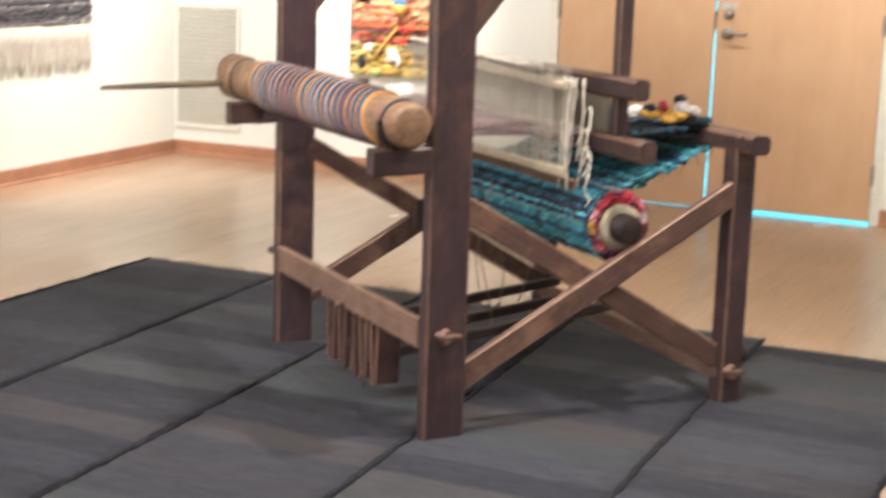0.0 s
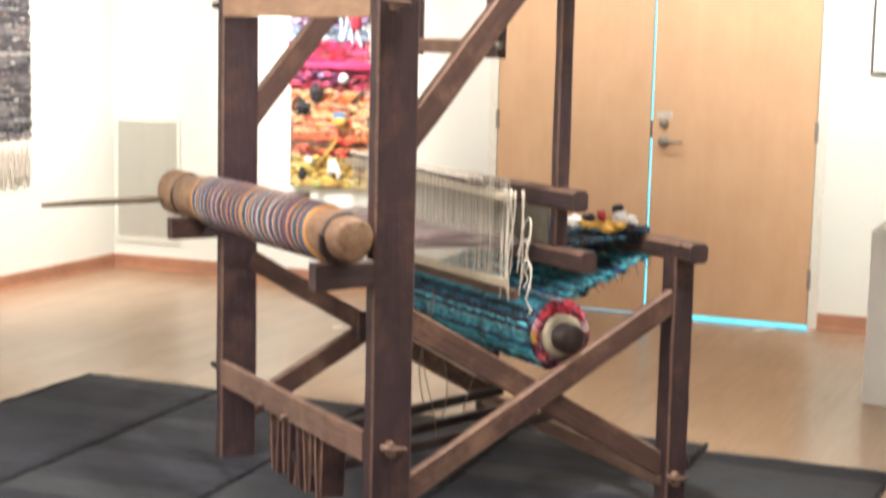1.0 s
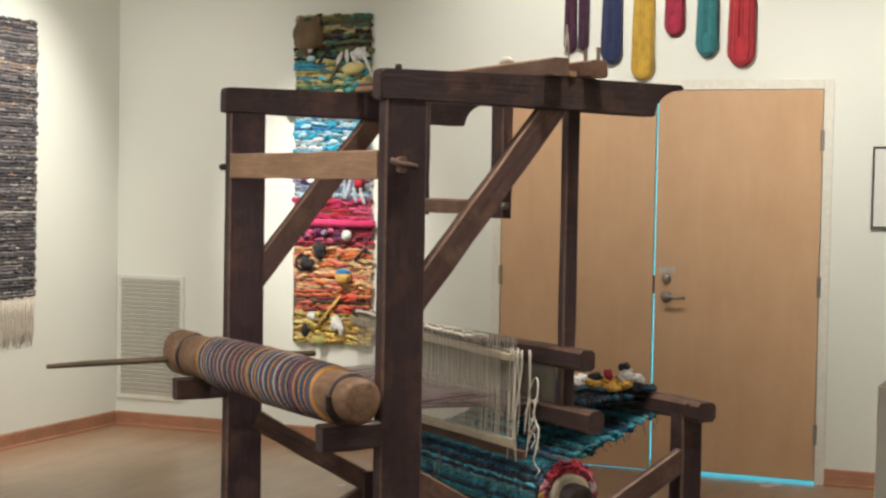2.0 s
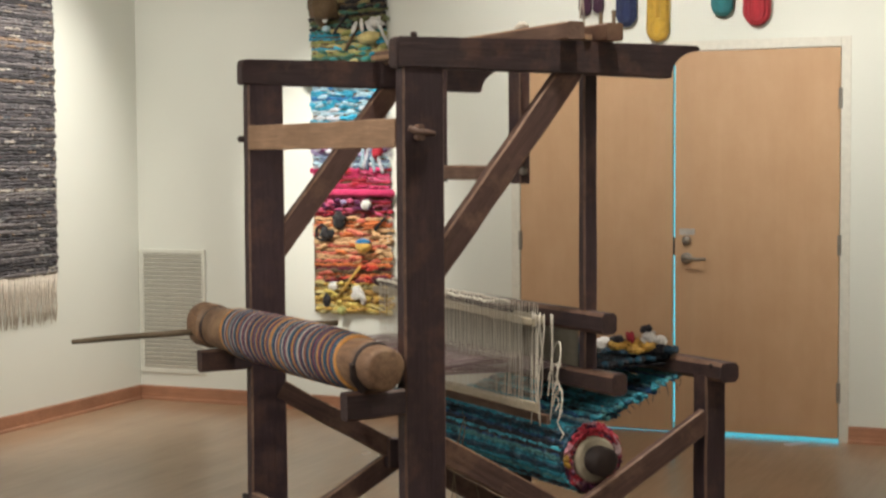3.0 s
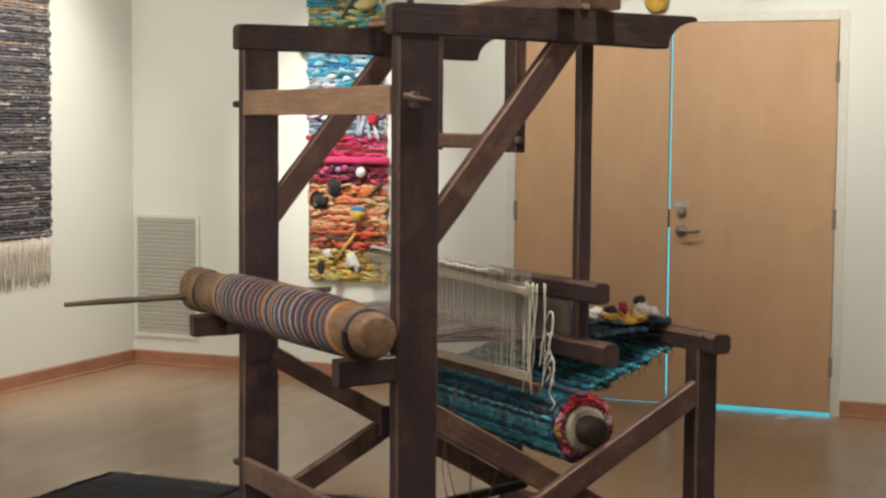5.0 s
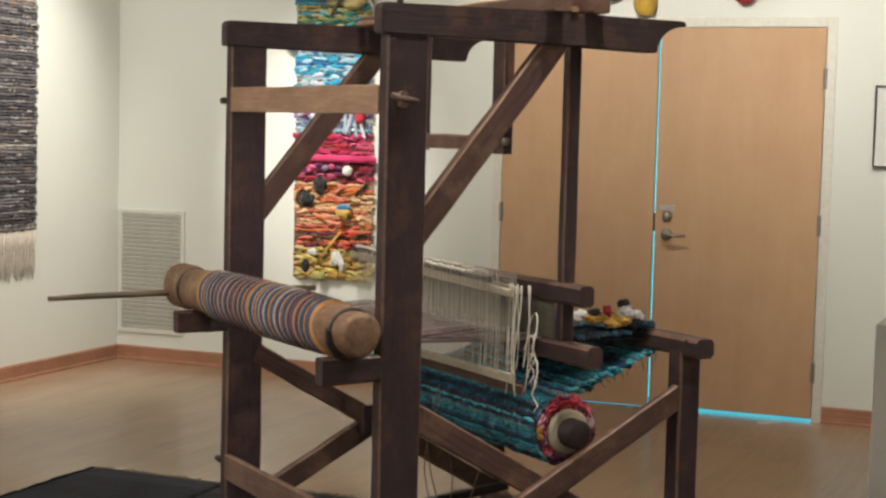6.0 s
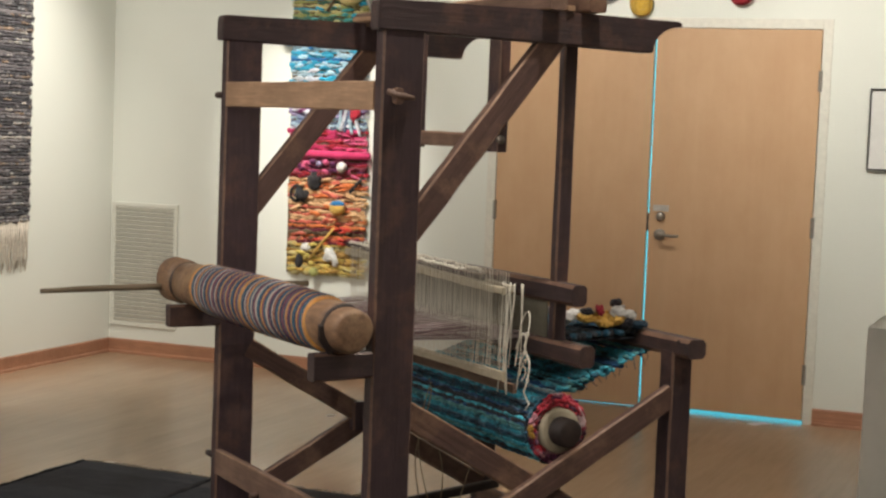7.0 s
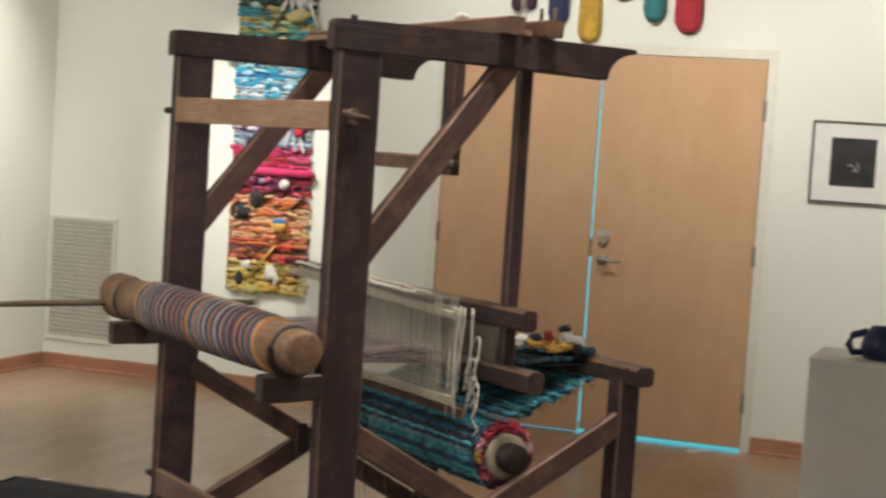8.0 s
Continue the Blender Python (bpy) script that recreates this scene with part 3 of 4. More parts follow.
beater = part("beater", plank((BU, -0.03, 1.036), (BU, 1.25, 1.036), 0.055, 0.066, (0, 0, 1), 0.014, 12), OLD_Y, loom, "dark overhead beater with a reed")
part("lower_bar", plank((BU, -0.085, 0.853), (BU, 1.29, 0.853), 0.058, 0.066, (0, 0, 1), 0.012, 12), OLD_Y, beater)
for v in (0.10, 1.14):
    part("sword", plank((BU + 0.008, v, 0.83), (BU + 0.008, v, 1.905), 0.034, 0.050, (1, 0, 0), 0.005, 10), OLD_Z, beater)
bm = bmesh.new()
for i in range(150):
    v = 0.15 + 0.95 * i / 150
    box(bm, BU - 0.004, v, 0.884, BU + 0.004, v + 0.0032, 1.006, 0)
tagged(part("reed", bm, REED, beater, "fine grey reed"), kind="stuff")

# bars across the top and the hanging roller frame
for u, lo, hi, mat in ((0.562, -0.044, 1.27, BROWN_Y), (0.70, -0.05, 1.29, EDGE_DARK)):
    part("top_bar", plank((u, lo, TOP + 0.031), (u, hi, TOP + 0.017), 0.060, 0.054, (0, 0, 1), 0.006, 12), mat, loom, "brown bar across the top rails")
part("top_lath", plank((0.63, -0.01, TOP + 0.015), (0.50, 1.2, TOP + 0.015), 0.03, 0.018, (0, 0, 1), 0.003, 10), PALE_Y, loom, "thin pale lath")
part("cloth_tie", lump(lump(bmesh.new(), (0.60, 0.33, TOP + 0.07), 0.02, 0.035, 0.010, 3, 0.5), (0.565, 0.27, TOP + 0.068), 0.014, 0.02, 0.012, 7, 0.5), STRING, loom, "scrap of white cloth tie", True)
part("cord_tie", tube([(0.60, -0.01, TOP + 0.07), (0.605, -0.005, TOP + 0.12), (0.61, 0.0, TOP + 0.16), (0.62, 0.005, TOP + 0.12), (0.628, 0.01, TOP + 0.05)], 0.003, 6), STRING, loom, "loop of white cord", True)
for v in (-0.025, 0.045):
    part("bar_peg", plank((0.70 + 0.012, v, TOP + 0.06), (0.70 + 0.012, v, TOP + 0.098), 0.010, 0.010, (1, 0, 0), 0.002, 2), GREYSTICK, loom, "small upright peg")
hanger = part("roller_hanger", plank((0.627, 0.392, 1.464), (0.627, 0.392, TOP + 0.01), 0.074, 0.040, (1, 0, 0), 0.004, 8), OLD_Z, loom, "hanging arm with a roller bar")
part("arm", plank((0.627, 0.945, 1.464), (0.627, 0.945, TOP + 0.01), 0.062, 0.042, (1, 0, 0), 0.004, 8), OLD_Z, hanger)
part("roller", plank((0.62, 0.40, 1.498), (0.62, 0.94, 1.498), 0.03, 0.05, (0, 0, 1), 0.010, 8), BROWN_Y, hanger)
part("bolt", lathe((0.62, 0.36, 1.505), (0.62, 0.345, 1.505), [(0, 0.014), (0.6, 0.014), (1, 0.009)], 12), STEEL, hanger, "round bolt head", True)

# breast beam, cloth and cloth beam
part("breast_beam", plank((1.125, -0.075, 0.860), (1.125, W + 0.12, 0.860), 0.07, 0.062, (0, 0, 1), 0.02, 14, 0.0015), OLD_Y, loom, "dark worn breast beam")
# Added dark block gives the shadowed face of the lap joint a shape.
part("lap_block", plank((0.556, W - 0.05, 0.40), (0.556, W - 0.05, 0.506), 0.04, 0.046, (1, 0, 0), 0.005, 3), OLD_Z, loom, "dark block added for the shaded face of the lapped braces")
part("breast_peg", lathe((1.085, -0.03, 0.88), (1.082, -0.03, 0.88), [(0, 0.009), (1, 0.007)], 10), DARKPEG, loom)


def rag(name, base, other):
    """Torn strips of cloth whose colour changes along their length."""
    n = Nodes(name)
    isl = n.node("ShaderNodeObjectInfo").outputs["Random"]
    f, g, h = n.noise(150, 4), n.noise(16, 3), n.noise(42, 3)
    c = n.ramp(f, (0.35, shade(base, 0.45)), (0.65, shade(base, 1.5)))
    c = n.mix(n.ramp(g, (0.52, (0, 0, 0)), (0.60, (1, 1, 1))), c, other)
    c = n.mix(n.math("MULTIPLY", n.ramp(h, (0.56, (0, 0, 0)), (0.66, (1, 1, 1))), 0.8), c, tuple(0.12 + 1.6 * x for x in base))
    c = n.mix(0.3, c, n.mix(isl, shade(base, 0.25), shade(base, 1.6)))
    n.bump(n.mix(0.5, f, h), 0.8, 0.006)
    return n.done(c, 0.85, Sheen_Weight=0.1)


TEALS = [rag("rag_" + n, c, (0.012, 0.016, 0.024) if n in ("teal", "cyan", "blue", "deep", "black") else (0.01, 0.09, 0.13)) for n, c in (("teal", (0.018, 0.25, 0.34)), ("cyan", (0.06, 0.42, 0.54)), ("deep", (0.01, 0.07, 0.12)), ("black", (0.018, 0.02, 0.03)),
         ("blue", (0.02, 0.10, 0.25)), ("sea", (0.09, 0.27, 0.27)), ("grey", (0.16, 0.20, 0.21)))]
WARM = [rag("rag_" + n, c, (0.08, 0.01, 0.03) if n != "pink" else (0.5, 0.4, 0.38)) for n, c in (("red", (0.42, 0.025, 0.045)), ("plum", (0.11, 0.015, 0.06)), ("pink", (0.50, 0.22, 0.26)), ("gold", (0.50, 0.27, 0.03)))]


def rope(a, b, radius, seed, sides=6, cuts=26, slack=0.004, ragged=0.5):
    """A lumpy strip of rag between two points."""
    a, b = Vector(a), Vector(b)
    rnd = random.Random(seed)
    pts, radii = [], []
    for i in range(cuts + 1):
        p = a.lerp(b, i / cuts)
        pts.append(p + Vector([rnd.uniform(-slack, slack) for _ in range(3)]))
        radii.append(radius * (1 + rnd.uniform(-ragged, ragged * 0.6)))
    return tube(pts, radii, sides)


web = part("woven_cloth", box(bmesh.new(), 0.735, 0.21, 0.858, 1.10, 1.05, 0.864, 0.002), TEALS[3], loom, "teal and navy woven rag cloth")
rnd = random.Random(21)
for i in range(22):
    u = 0.745 + 0.36 * i / 21
    z = 0.868 + 0.020 * i / 21
    part("weft_rope", rope((u, 0.195 + rnd.uniform(-0.012, 0.01), z), (u, 1.06, z), 0.0115, i), TEALS[rnd.choice((2, 3, 3, 3, 3))], web, smooth=True)
CU, CZ, CR = 0.718, 0.594, 0.104
for i in range(34):
    s = i / 33
    u, z = 1.125 - 0.35 * s, 0.828 - 0.14 * s - 0.012 * math.sin(math.pi * s)
    part("weft_rope", rope((u, 0.205 + rnd.uniform(-0.03, 0.012), z + rnd.uniform(-0.006, 0.003)), (u, 1.05, z), 0.0085, 50 + i), TEALS[rnd.choice((0, 1, 1, 2, 4, 5, 0))], web, smooth=True)
roll = part("cloth_beam", lathe((CU, 0.02, CZ), (CU, W - 0.06, CZ), [(0, 0.036), (0.006, 0.046), (0.05, 0.047), (0.051, 0.06), (0.08, 0.062), (0.082, 0.085), (0.9, 0.085), (0.902, 0.047), (1, 0.046)], 28, 0.02), DARKPEG, loom, "round cloth beam wound with teal rag cloth", True)
part("paper_core", lathe((CU, 0.078, CZ), (CU, 0.20, CZ), [(0, 0.062), (0.02, 0.072), (1, 0.072)], 30, 0.02), plain("cream_core", (0.42, 0.36, 0.26), 0.8), roll, "cream cloth core", True)
band, left = 0, 0
for i in range(84):
    t = 2 * math.pi * i / 84
    if left == 0:
        band, left = rnd.choice((0, 1, 2, 3, 4, 4, 2, 5, 6, 0, 1, 3)), rnd.choice((1, 1, 2, 2, 3))
    left -= 1
    r = CR + rnd.uniform(-0.004, 0.006)
    u, z = CU + r * math.cos(t), CZ + r * math.sin(t)
    mat = TEALS[band]
    part("weft_rope", rope((u, 0.115 + rnd.uniform(-0.01, 0.015), z), (u, 1.07, z), rnd.uniform(0.0055, 0.0085), 100 + i, 6, 60, 0.003, 0.45), mat, roll, smooth=True)
for r, v, n in ((0.079, 0.101, 12), (0.087, 0.097, 14), (0.095, 0.096, 15), (0.103, 0.100, 17), (0.110, 0.108, 18)):
    for i in range(n):
        t0, t1 = 2 * math.pi * i / n, 2 * math.pi * (i + 1.1) / n
        pts = [(CU + (r + rnd.uniform(-0.003, 0.003)) * math.cos(t), v + rnd.uniform(-0.006, 0.006), CZ + (r + rnd.uniform(-0.003, 0.003)) * math.sin(t)) for t in (t0 + (t1 - t0) * k / 6 for k in range(7))]
        mid = (t0 + t1) / 2
        if r > 0.105:
            mat = TEALS[rnd.choice((0, 1, 3, 2))] if 2.0 < mid < 4.6 else WARM[rnd.choice((0, 1, 1, 2))]
        else:
            mat = WARM[rnd.choice((0, 0, 0, 1, 2) if mid < 2.6 else (0, 1, 1, 2, 3))]
        part("rag_end", tube(pts, [0.0062 * rnd.uniform(0.6, 1.4) for _ in pts], 6), mat, roll, smooth=True)
for i in range(26):
    s = rnd.random()
    u, z = 1.12 - 0.35 * s, 0.826 - 0.125 * s
    part("rag_end", lump(bmesh.new(), (u, 0.19 + rnd.uniform(-0.02, 0.01), z), 0.011, 0.014, 0.006, 90 + i, 0.6, 2), TEALS[rnd.choice((1, 1, 0, 5, 2))], web, smooth=True)
bm = bmesh.new()
for i in range(14):
    s = i / 13
    p = Vector((1.12 - 0.36 * s, 0.19, 0.82 - 0.125 * s))
    tube([p, p + Vector((rnd.uniform(-0.01, 0.01), -0.015, -0.012)), p + Vector((rnd.uniform(-0.02, 0.02), -0.02, -rnd.uniform(0.02, 0.045)))], 0.0013, 4, bm)
tagged(part("loose_threads", bm, TEALS[2], web, "loose thread ends"), kind="stuff")

# treadles, cords and pegs
rnd = random.Random(12)
for k, (v0, v1) in enumerate(((0.47, 0.60), (0.62, 0.78), (0.80, 1.0))):
    tread = part("treadle", plank((0.03, v0, 0.135 + 0.01 * k), (1.06, v1, 0.20), 0.026, 0.034, (0, 0, 1), 0.004, 10), DARKPEG, loom)
for k, v in enumerate((0.42, 0.445, 0.50, 0.53, 0.585, 0.615, 0.67, 0.705, 0.77, 0.80)):
    low, high = 0.045 + 0.025 * rnd.random(), 0.262 + 0.02 * rnd.random()
    deep, thick, mat = (0.085, 0.020, OLD_Z) if k % 2 == 0 else (0.026, 0.011, BRACE)
    part("treadle_slat", plank((0.03 + deep / 2, v, low), (0.03 + deep / 2 + rnd.uniform(-0.01, 0.01), v + rnd.uniform(-0.008, 0.008), high), thick, deep, (1, 0, 0), 0.003, 6), mat, loom)
for k, (u, v) in enumerate(((0.0, 0.80), (0.0, 0.60))):
    part("peg", lathe((u - 0.03, v, 0.285), (u + 0.02, v, 0.285), [(0, 0.008), (0.1, 0.011), (1, 0.010)], 10), BROWN_Y, loom, "", True)
OLDCORD = plain("old_cord", (0.24, 0.18, 0.11), 0.9)
for k in range(6):
    u, v, drop = 0.40 + 0.06 * k, 0.55 + 0.2 * rnd.random(), 0.38 + 0.14 * rnd.random()
    part("treadle_cord", tube([(u + 0.02 * math.sin(5 * s + k), v + 0.03 * math.sin(4 * s + 2 * k), 0.66 - drop * s) for s in (i / 10 for i in range(11))], 0.002, 5), OLDCORD, loom, "", True)


def tenon(u, v, z, out):
    """A through tenon with a wedge, out gives the side it shows on."""
    part("tenon", plank((u, v, z), (u, v + out * 0.026, z), 0.022, 0.045, (0, 0, 1), 0.006, 3), BROWN_Y, loom)
    part("wedge", tube([(u - 0.035, v + out * 0.016, z + 0.012), (u, v + out * 0.018, z), (u + 0.05, v + out * 0.016, z - 0.004)], [0.009, 0.013, 0.007], 8), BROWN_Y, loom, "", True)


tenon(0.045, 0, 1.624, -1), tenon(0.06, 0, 0.318, -1), tenon(1.118, 0.0, 0.105, -1)
for z, u in ((1.620, 0.0), (0.330, 0.0)):
    part("peg", lathe((u + 0.01, W - 0.01, z), (u + 0.01, W + 0.058, z), [(0, 0.012), (0.9, 0.012), (1, 0.008)], 10), DARKPEG, loom, "", True)
part("rail_peg", lathe((0.05, B / 2, TOP), (0.05, B / 2, TOP + 0.016), [(0, 0.010), (0.8, 0.010), (1, 0.006)], 10), DARKPEG, loom, "", True)
part("foot_knob", lump(bmesh.new(), (1.175, 0.02, 0.155), 0.022, 0.02, 0.03, 5, 0.3), OLD_Z, loom, "", True)


# ---- yarn bundles lying on the cloth ----
def yarn_bundle(label, u, v, z, blobs):
    """Soft clumps of yarn in one heap."""
    m = loom.matrix_world @ pose(u, v, z)
    top = thing("yarn_bundle", label, "yarn", m, "yarn bundles on the loom")
    rnd = random.Random(int(1000 * (u + v)) + len(blobs))
    for k, (x, y, h, sx, sy, sz, mat) in enumerate(blobs):
        part("clump", lump(bmesh.new(), (x, y, h), sx * 0.88, sy * 0.88, sz * 0.88, k + 10 * x, 0.5, 3), mat, top, smooth=True)
        for _ in range(7):
            a, b, turn = rnd.uniform(0, 6.3), rnd.uniform(-0.2, 1.2), rnd.uniform(-1.2, 1.2)
            pts = [(x + sx * math.cos(a + turn * q) * math.cos(b - 0.5 * q), y + sy * math.sin(a + turn * q) * math.cos(b - 0.5 * q), h + sz * math.sin(b - 0.5 * q) * 1.05) for q in (0, 0.3, 0.6, 0.9, 1.2)]
            part("yarn_strand", tube(pts, 0.0040, 5), mat, top, smooth=True)
    return top


BLACKY, WHITEY, GOLDY = cloth("yarn_black", (0.012, 0.010, 0.016), 120), cloth("yarn_white", (0.66, 0.62, 0.57), 120), cloth("yarn_gold", (1.0, 0.44, 0.085), 120)
yarn_bundle("bundle of golden yellow yarn lying on the woven cloth", 1.012, 0.235, 0.900, [
    (-0.07, 0.05, 0.022, 0.035, 0.035, 0.016, GOLDY), (-0.03, 0.02, 0.030, 0.032, 0.03, 0.018, GOLDY), (0.01, -0.01, 0.026, 0.03, 0.03, 0.018, GOLDY), (-0.005, -0.025, 0.024, 0.034, 0.03, 0.020, GOLDY), (0.0, 0.03, 0.008, 0.05, 0.03, 0.012, GOLDY), (-0.04, -0.01, 0.012, 0.03, 0.03, 0.016, GOLDY)])
yarn_bundle("bundle of loose white yarn lying on the woven cloth", 0.885, 0.34, 0.885, [
    (0, 0, 0.035, 0.045, 0.04, 0.022, WHITEY), (0.05, 0.01, 0.045, 0.04, 0.03, 0.016, WHITEY), (0.09, 0.02, 0.034, 0.035, 0.03, 0.015, YARN["cream"]), (-0.02, 0.04, 0.05, 0.03, 0.03, 0.015, YARN["grey"])])
yarn_bundle("heap of black, white and red yarn on the cloth", 1.02, 0.225, 0.892, [
    (0.02, -0.01, 0.022, 0.035, 0.04, 0.026, BLACKY), (-0.006, -0.02, 0.058, 0.028, 0.028, 0.024, WHITEY), (0.028, -0.03, 0.050, 0.022, 0.024, 0.020, WHITEY),
    (-0.008, 0.0, 0.086, 0.020, 0.022, 0.015, BLACKY), (-0.055, 0.02, 0.058, 0.014, 0.016, 0.022, WARM[0]), (-0.07, 0.07, 0.045, 0.025, 0.03, 0.022, BLACKY), (0.065, -0.03, 0.016, 0.035, 0.03, 0.014, TEALS[2]), (0.045, -0.02, 0.05, 0.014, 0.016, 0.014, BLACKY)])

# ---- wall vent ----
VENTMAT = plain("vent_enamel", (0.70, 0.70, 0.63), 0.5, 0, 0.05, 30)
vent = thing("wall_vent", "off-white louvred air return grille on the wall", "vent", pose(-3.291, -0.001, 0.18))
bm = bmesh.new()
for x0, z0, x1, z1 in ((-0.245, 0, 0.245, 0.026), (-0.245, 0.77, 0.245, 0.796), (-0.245, 0.026, -0.219, 0.77), (0.219, 0.026, 0.245, 0.77)):
    box(bm, x0, -0.014, z0, x1, 0, z1, 0.003)
part("grille_frame", bm, VENTMAT, vent)
# Thin sheet on the wall whose darker colour is the shade between slats.
part("backing", box(bmesh.new(), -0.219, -0.003, 0.026, 0.219, -0.001, 0.77, 0), plain("vent_shadow", (0.30, 0.29, 0.26), 0.9), vent, "backing sheet darkened as the shade between the slats")
first = None
for i in range(27):
    z = 0.040 + 0.0275 * i
    if first is None:
        first = part("slat", plank((-0.219, -0.009, 0.0), (0.219, -0.009, 0.0), 0.004, 0.026, (0, -0.6, 1), 0.001, 1, 0), VENTMAT, vent)
        first.location.z = z
    else:
        s = new("slat", first.data)
        s.parent, s.location = vent, (0, 0, z)

# ---- tapestry ----
TZ0, TZ1, TX0, TX1 = 0.60, 2.605, -2.275, -1.755
tapestry = thing("tapestry", "colourful mixed-media rag tapestry hung on the white wall", "tapestry", pose(-2.015, -0.004, TZ0))
TM = {k: cloth("tapestry_" + k, c, 70, 0.5, 0.35) for k, c in dict(
    olive=(0.14, 0.16, 0.06), green=(0.05, 0.15, 0.11), brown=(0.12, 0.075, 0.035), black=(0.015, 0.014, 0.016), lime=(0.34, 0.35, 0.12), sea=(0.05, 0.30, 0.30), straw=(0.50, 0.42, 0.18),
    blue=(0.02, 0.17, 0.42), cyan=(0.03, 0.36, 0.55), ice=(0.38, 0.55, 0.66), lilac=(0.30, 0.24, 0.40), cloud=(0.58, 0.60, 0.66), slate=(0.14, 0.18, 0.28), plum=(0.14, 0.025, 0.10),
    pink=(0.55, 0.03, 0.13), rose=(0.62, 0.10, 0.22), crimson=(0.36, 0.012, 0.03), wine=(0.16, 0.015, 0.035), orange=(0.62, 0.17, 0.045), peach=(0.80, 0.44, 0.23), red=(0.55, 0.05, 0.03),
    coral=(0.64, 0.15, 0.10), gold=(0.58, 0.36, 0.08), yellow=(0.72, 0.52, 0.14), ochre=(0.38, 0.22, 0.05), white=(0.72, 0.70, 0.66)).items()}
bands = [(2.33, "olive green brown black straw green"), (2.17, "lime sea straw green cyan"), (2.05, "sea lime green straw green"), (1.86, "cyan ice cyan blue cyan ice"), (1.72, "ice cloud cyan cloud"),
         (1.56, "lilac slate plum cloud lilac"), (1.49, "ice cloud slate"), (1.35, "pink rose pink crimson"), (1.20, "wine plum crimson rose wine"), (0.90, "orange peach coral peach orange peach peach"),
         (0.80, "wine red coral brown orange"), (0.0, "gold yellow ochre gold straw yellow")]
part("backing", box(bmesh.new(), TX0 + 2.03, -0.016, 0.01, TX1 + 2.0, -0.002, TZ1 - TZ0 - 0.01, 0.003), TM["brown"], tapestry)
rnd = random.Random(33)
z = TZ1 - 0.012
row = 0
while z > TZ0:
    names = next(n for low, n in bands if z > low).split()
    x, right = TX0 + rnd.uniform(-0.012, 0.012), TX1 + rnd.uniform(-0.012, 0.012)
    shiftx = 0.03 * (1 - (z - TZ0) / 2.0) + 0.0
    colour = rnd.choice(names)
    while x < right - 0.03:
        if rnd.random() < 0.6:
            colour = rnd.choice(names)
        end = min(right, x + rnd.uniform(0.10, 0.42))
        rad = rnd.uniform(0.008, 0.0145)
        part("weft_rope", rope((x + 2.015 + shiftx, -0.018, z - TZ0), (end + 2.015 + shiftx, -0.018 + rnd.uniform(-0.004, 0), z - TZ0 + rnd.uniform(-0.006, 0.006)), rad, row, 6, max(4, int((end - x) / 0.020)), 0.005, 0.7), TM[colour], tapestry, smooth=True)
        x, row = end, row + 1
    z -= rnd.uniform(0.016, 0.022)


def on_tap(x, z):
    return x + 2.015, z - TZ0


def tuft(name, x, z, sx, sz, colour, label="", depth=0.035, rough=0.25, tilt=0, y=-0.035):
    bm = lump(bmesh.new(), (0, 0, 0), sx, depth, sz, x * 7 + z * 3, rough, 3)
    ob = part(name, bm, TM[colour], tapestry, label, True)
    px, pz = on_tap(x, z)
    ob.matrix_basis = pose(px, y, pz, 0, tilt, 0)
    return ob


rnd = random.Random(8)
for low, names in bands:
    top = {2.33: 2.6, 2.17: 2.33, 2.05: 2.17, 1.86: 2.05, 1.72: 1.86, 1.56: 1.72, 1.49: 1.56, 1.35: 1.49, 1.20: 1.35, 0.90: 1.20, 0.80: 0.90, 0.0: 0.80}[low]
    for i in range(int(10 + 80 * (top - max(low, 0.62)))):
        tuft("tuft", rnd.uniform(TX0 + 0.06, TX1 - 0.03), rnd.uniform(max(low, 0.62), top), rnd.uniform(0.016, 0.048), rnd.uniform(0.006, 0.014), rnd.choice(names.split()), "", 0.020, 0.6, rnd.uniform(-22, 22), -0.028)
bm = tube([(TX0 + 2.015 + 0.10, -0.05, 1.345 - TZ0), (TX0 + 2.015 + 0.3, -0.055, 1.343 - TZ0), (TX1 + 2.015 + 0.05, -0.05, 1.342 - TZ0)], [0.021, 0.023, 0.022], 12)
part("padded_roll", bm, TM["pink"], tapestry, "stuffed crimson fabric roll", True)
tuft("ball", -1.885, 1.272, 0.032, 0.032, "white", "small white ball", 0.032, 0.06, 0, -0.055)
tuft("ball", -1.905, 1.02, 0.050, 0.042, "gold", "golden stuffed ball with a blue cap", 0.042, 0.08, 0, -0.055)
tuft("ball_cap", -1.905, 1.047, 0.046, 0.022, "blue", "", 0.036, 0.1, 0, -0.056)
tuft("pompom", -2.075, 1.175, 0.045, 0.050, "black", "black yarn pompom", 0.04, 0.6)
tuft("pompom", -2.16, 1.09, 0.045, 0.042, "black", "black yarn pompom", 0.04, 0.6)
part("yarn_ring", tube([(on_tap(-2.19, 0)[0] + 0.040 * math.cos(t), -0.045, 1.10 - TZ0 + 0.045 * math.sin(t)) for t in (2 * math.pi * i / 16 for i in range(17))], 0.008, 6), TM["black"], tapestry, "", True)
tuft("fibre_bundle", -2.17, 2.47, 0.095, 0.115, "brown", "ragged brown fibre bundle", 0.06, 0.6)
for k, (dx, dz, turn) in enumerate(((-0.05, 0.0, 25), (0.0, 0.012, -5), (0.045, 0.0, -30), (0.075, -0.03, -60))):
    tuft("leaf", -1.90 + dx, 2.335 + dz, 0.014, 0.042, "white", "white cloth leaf", 0.010, 0.1, turn, -0.06)
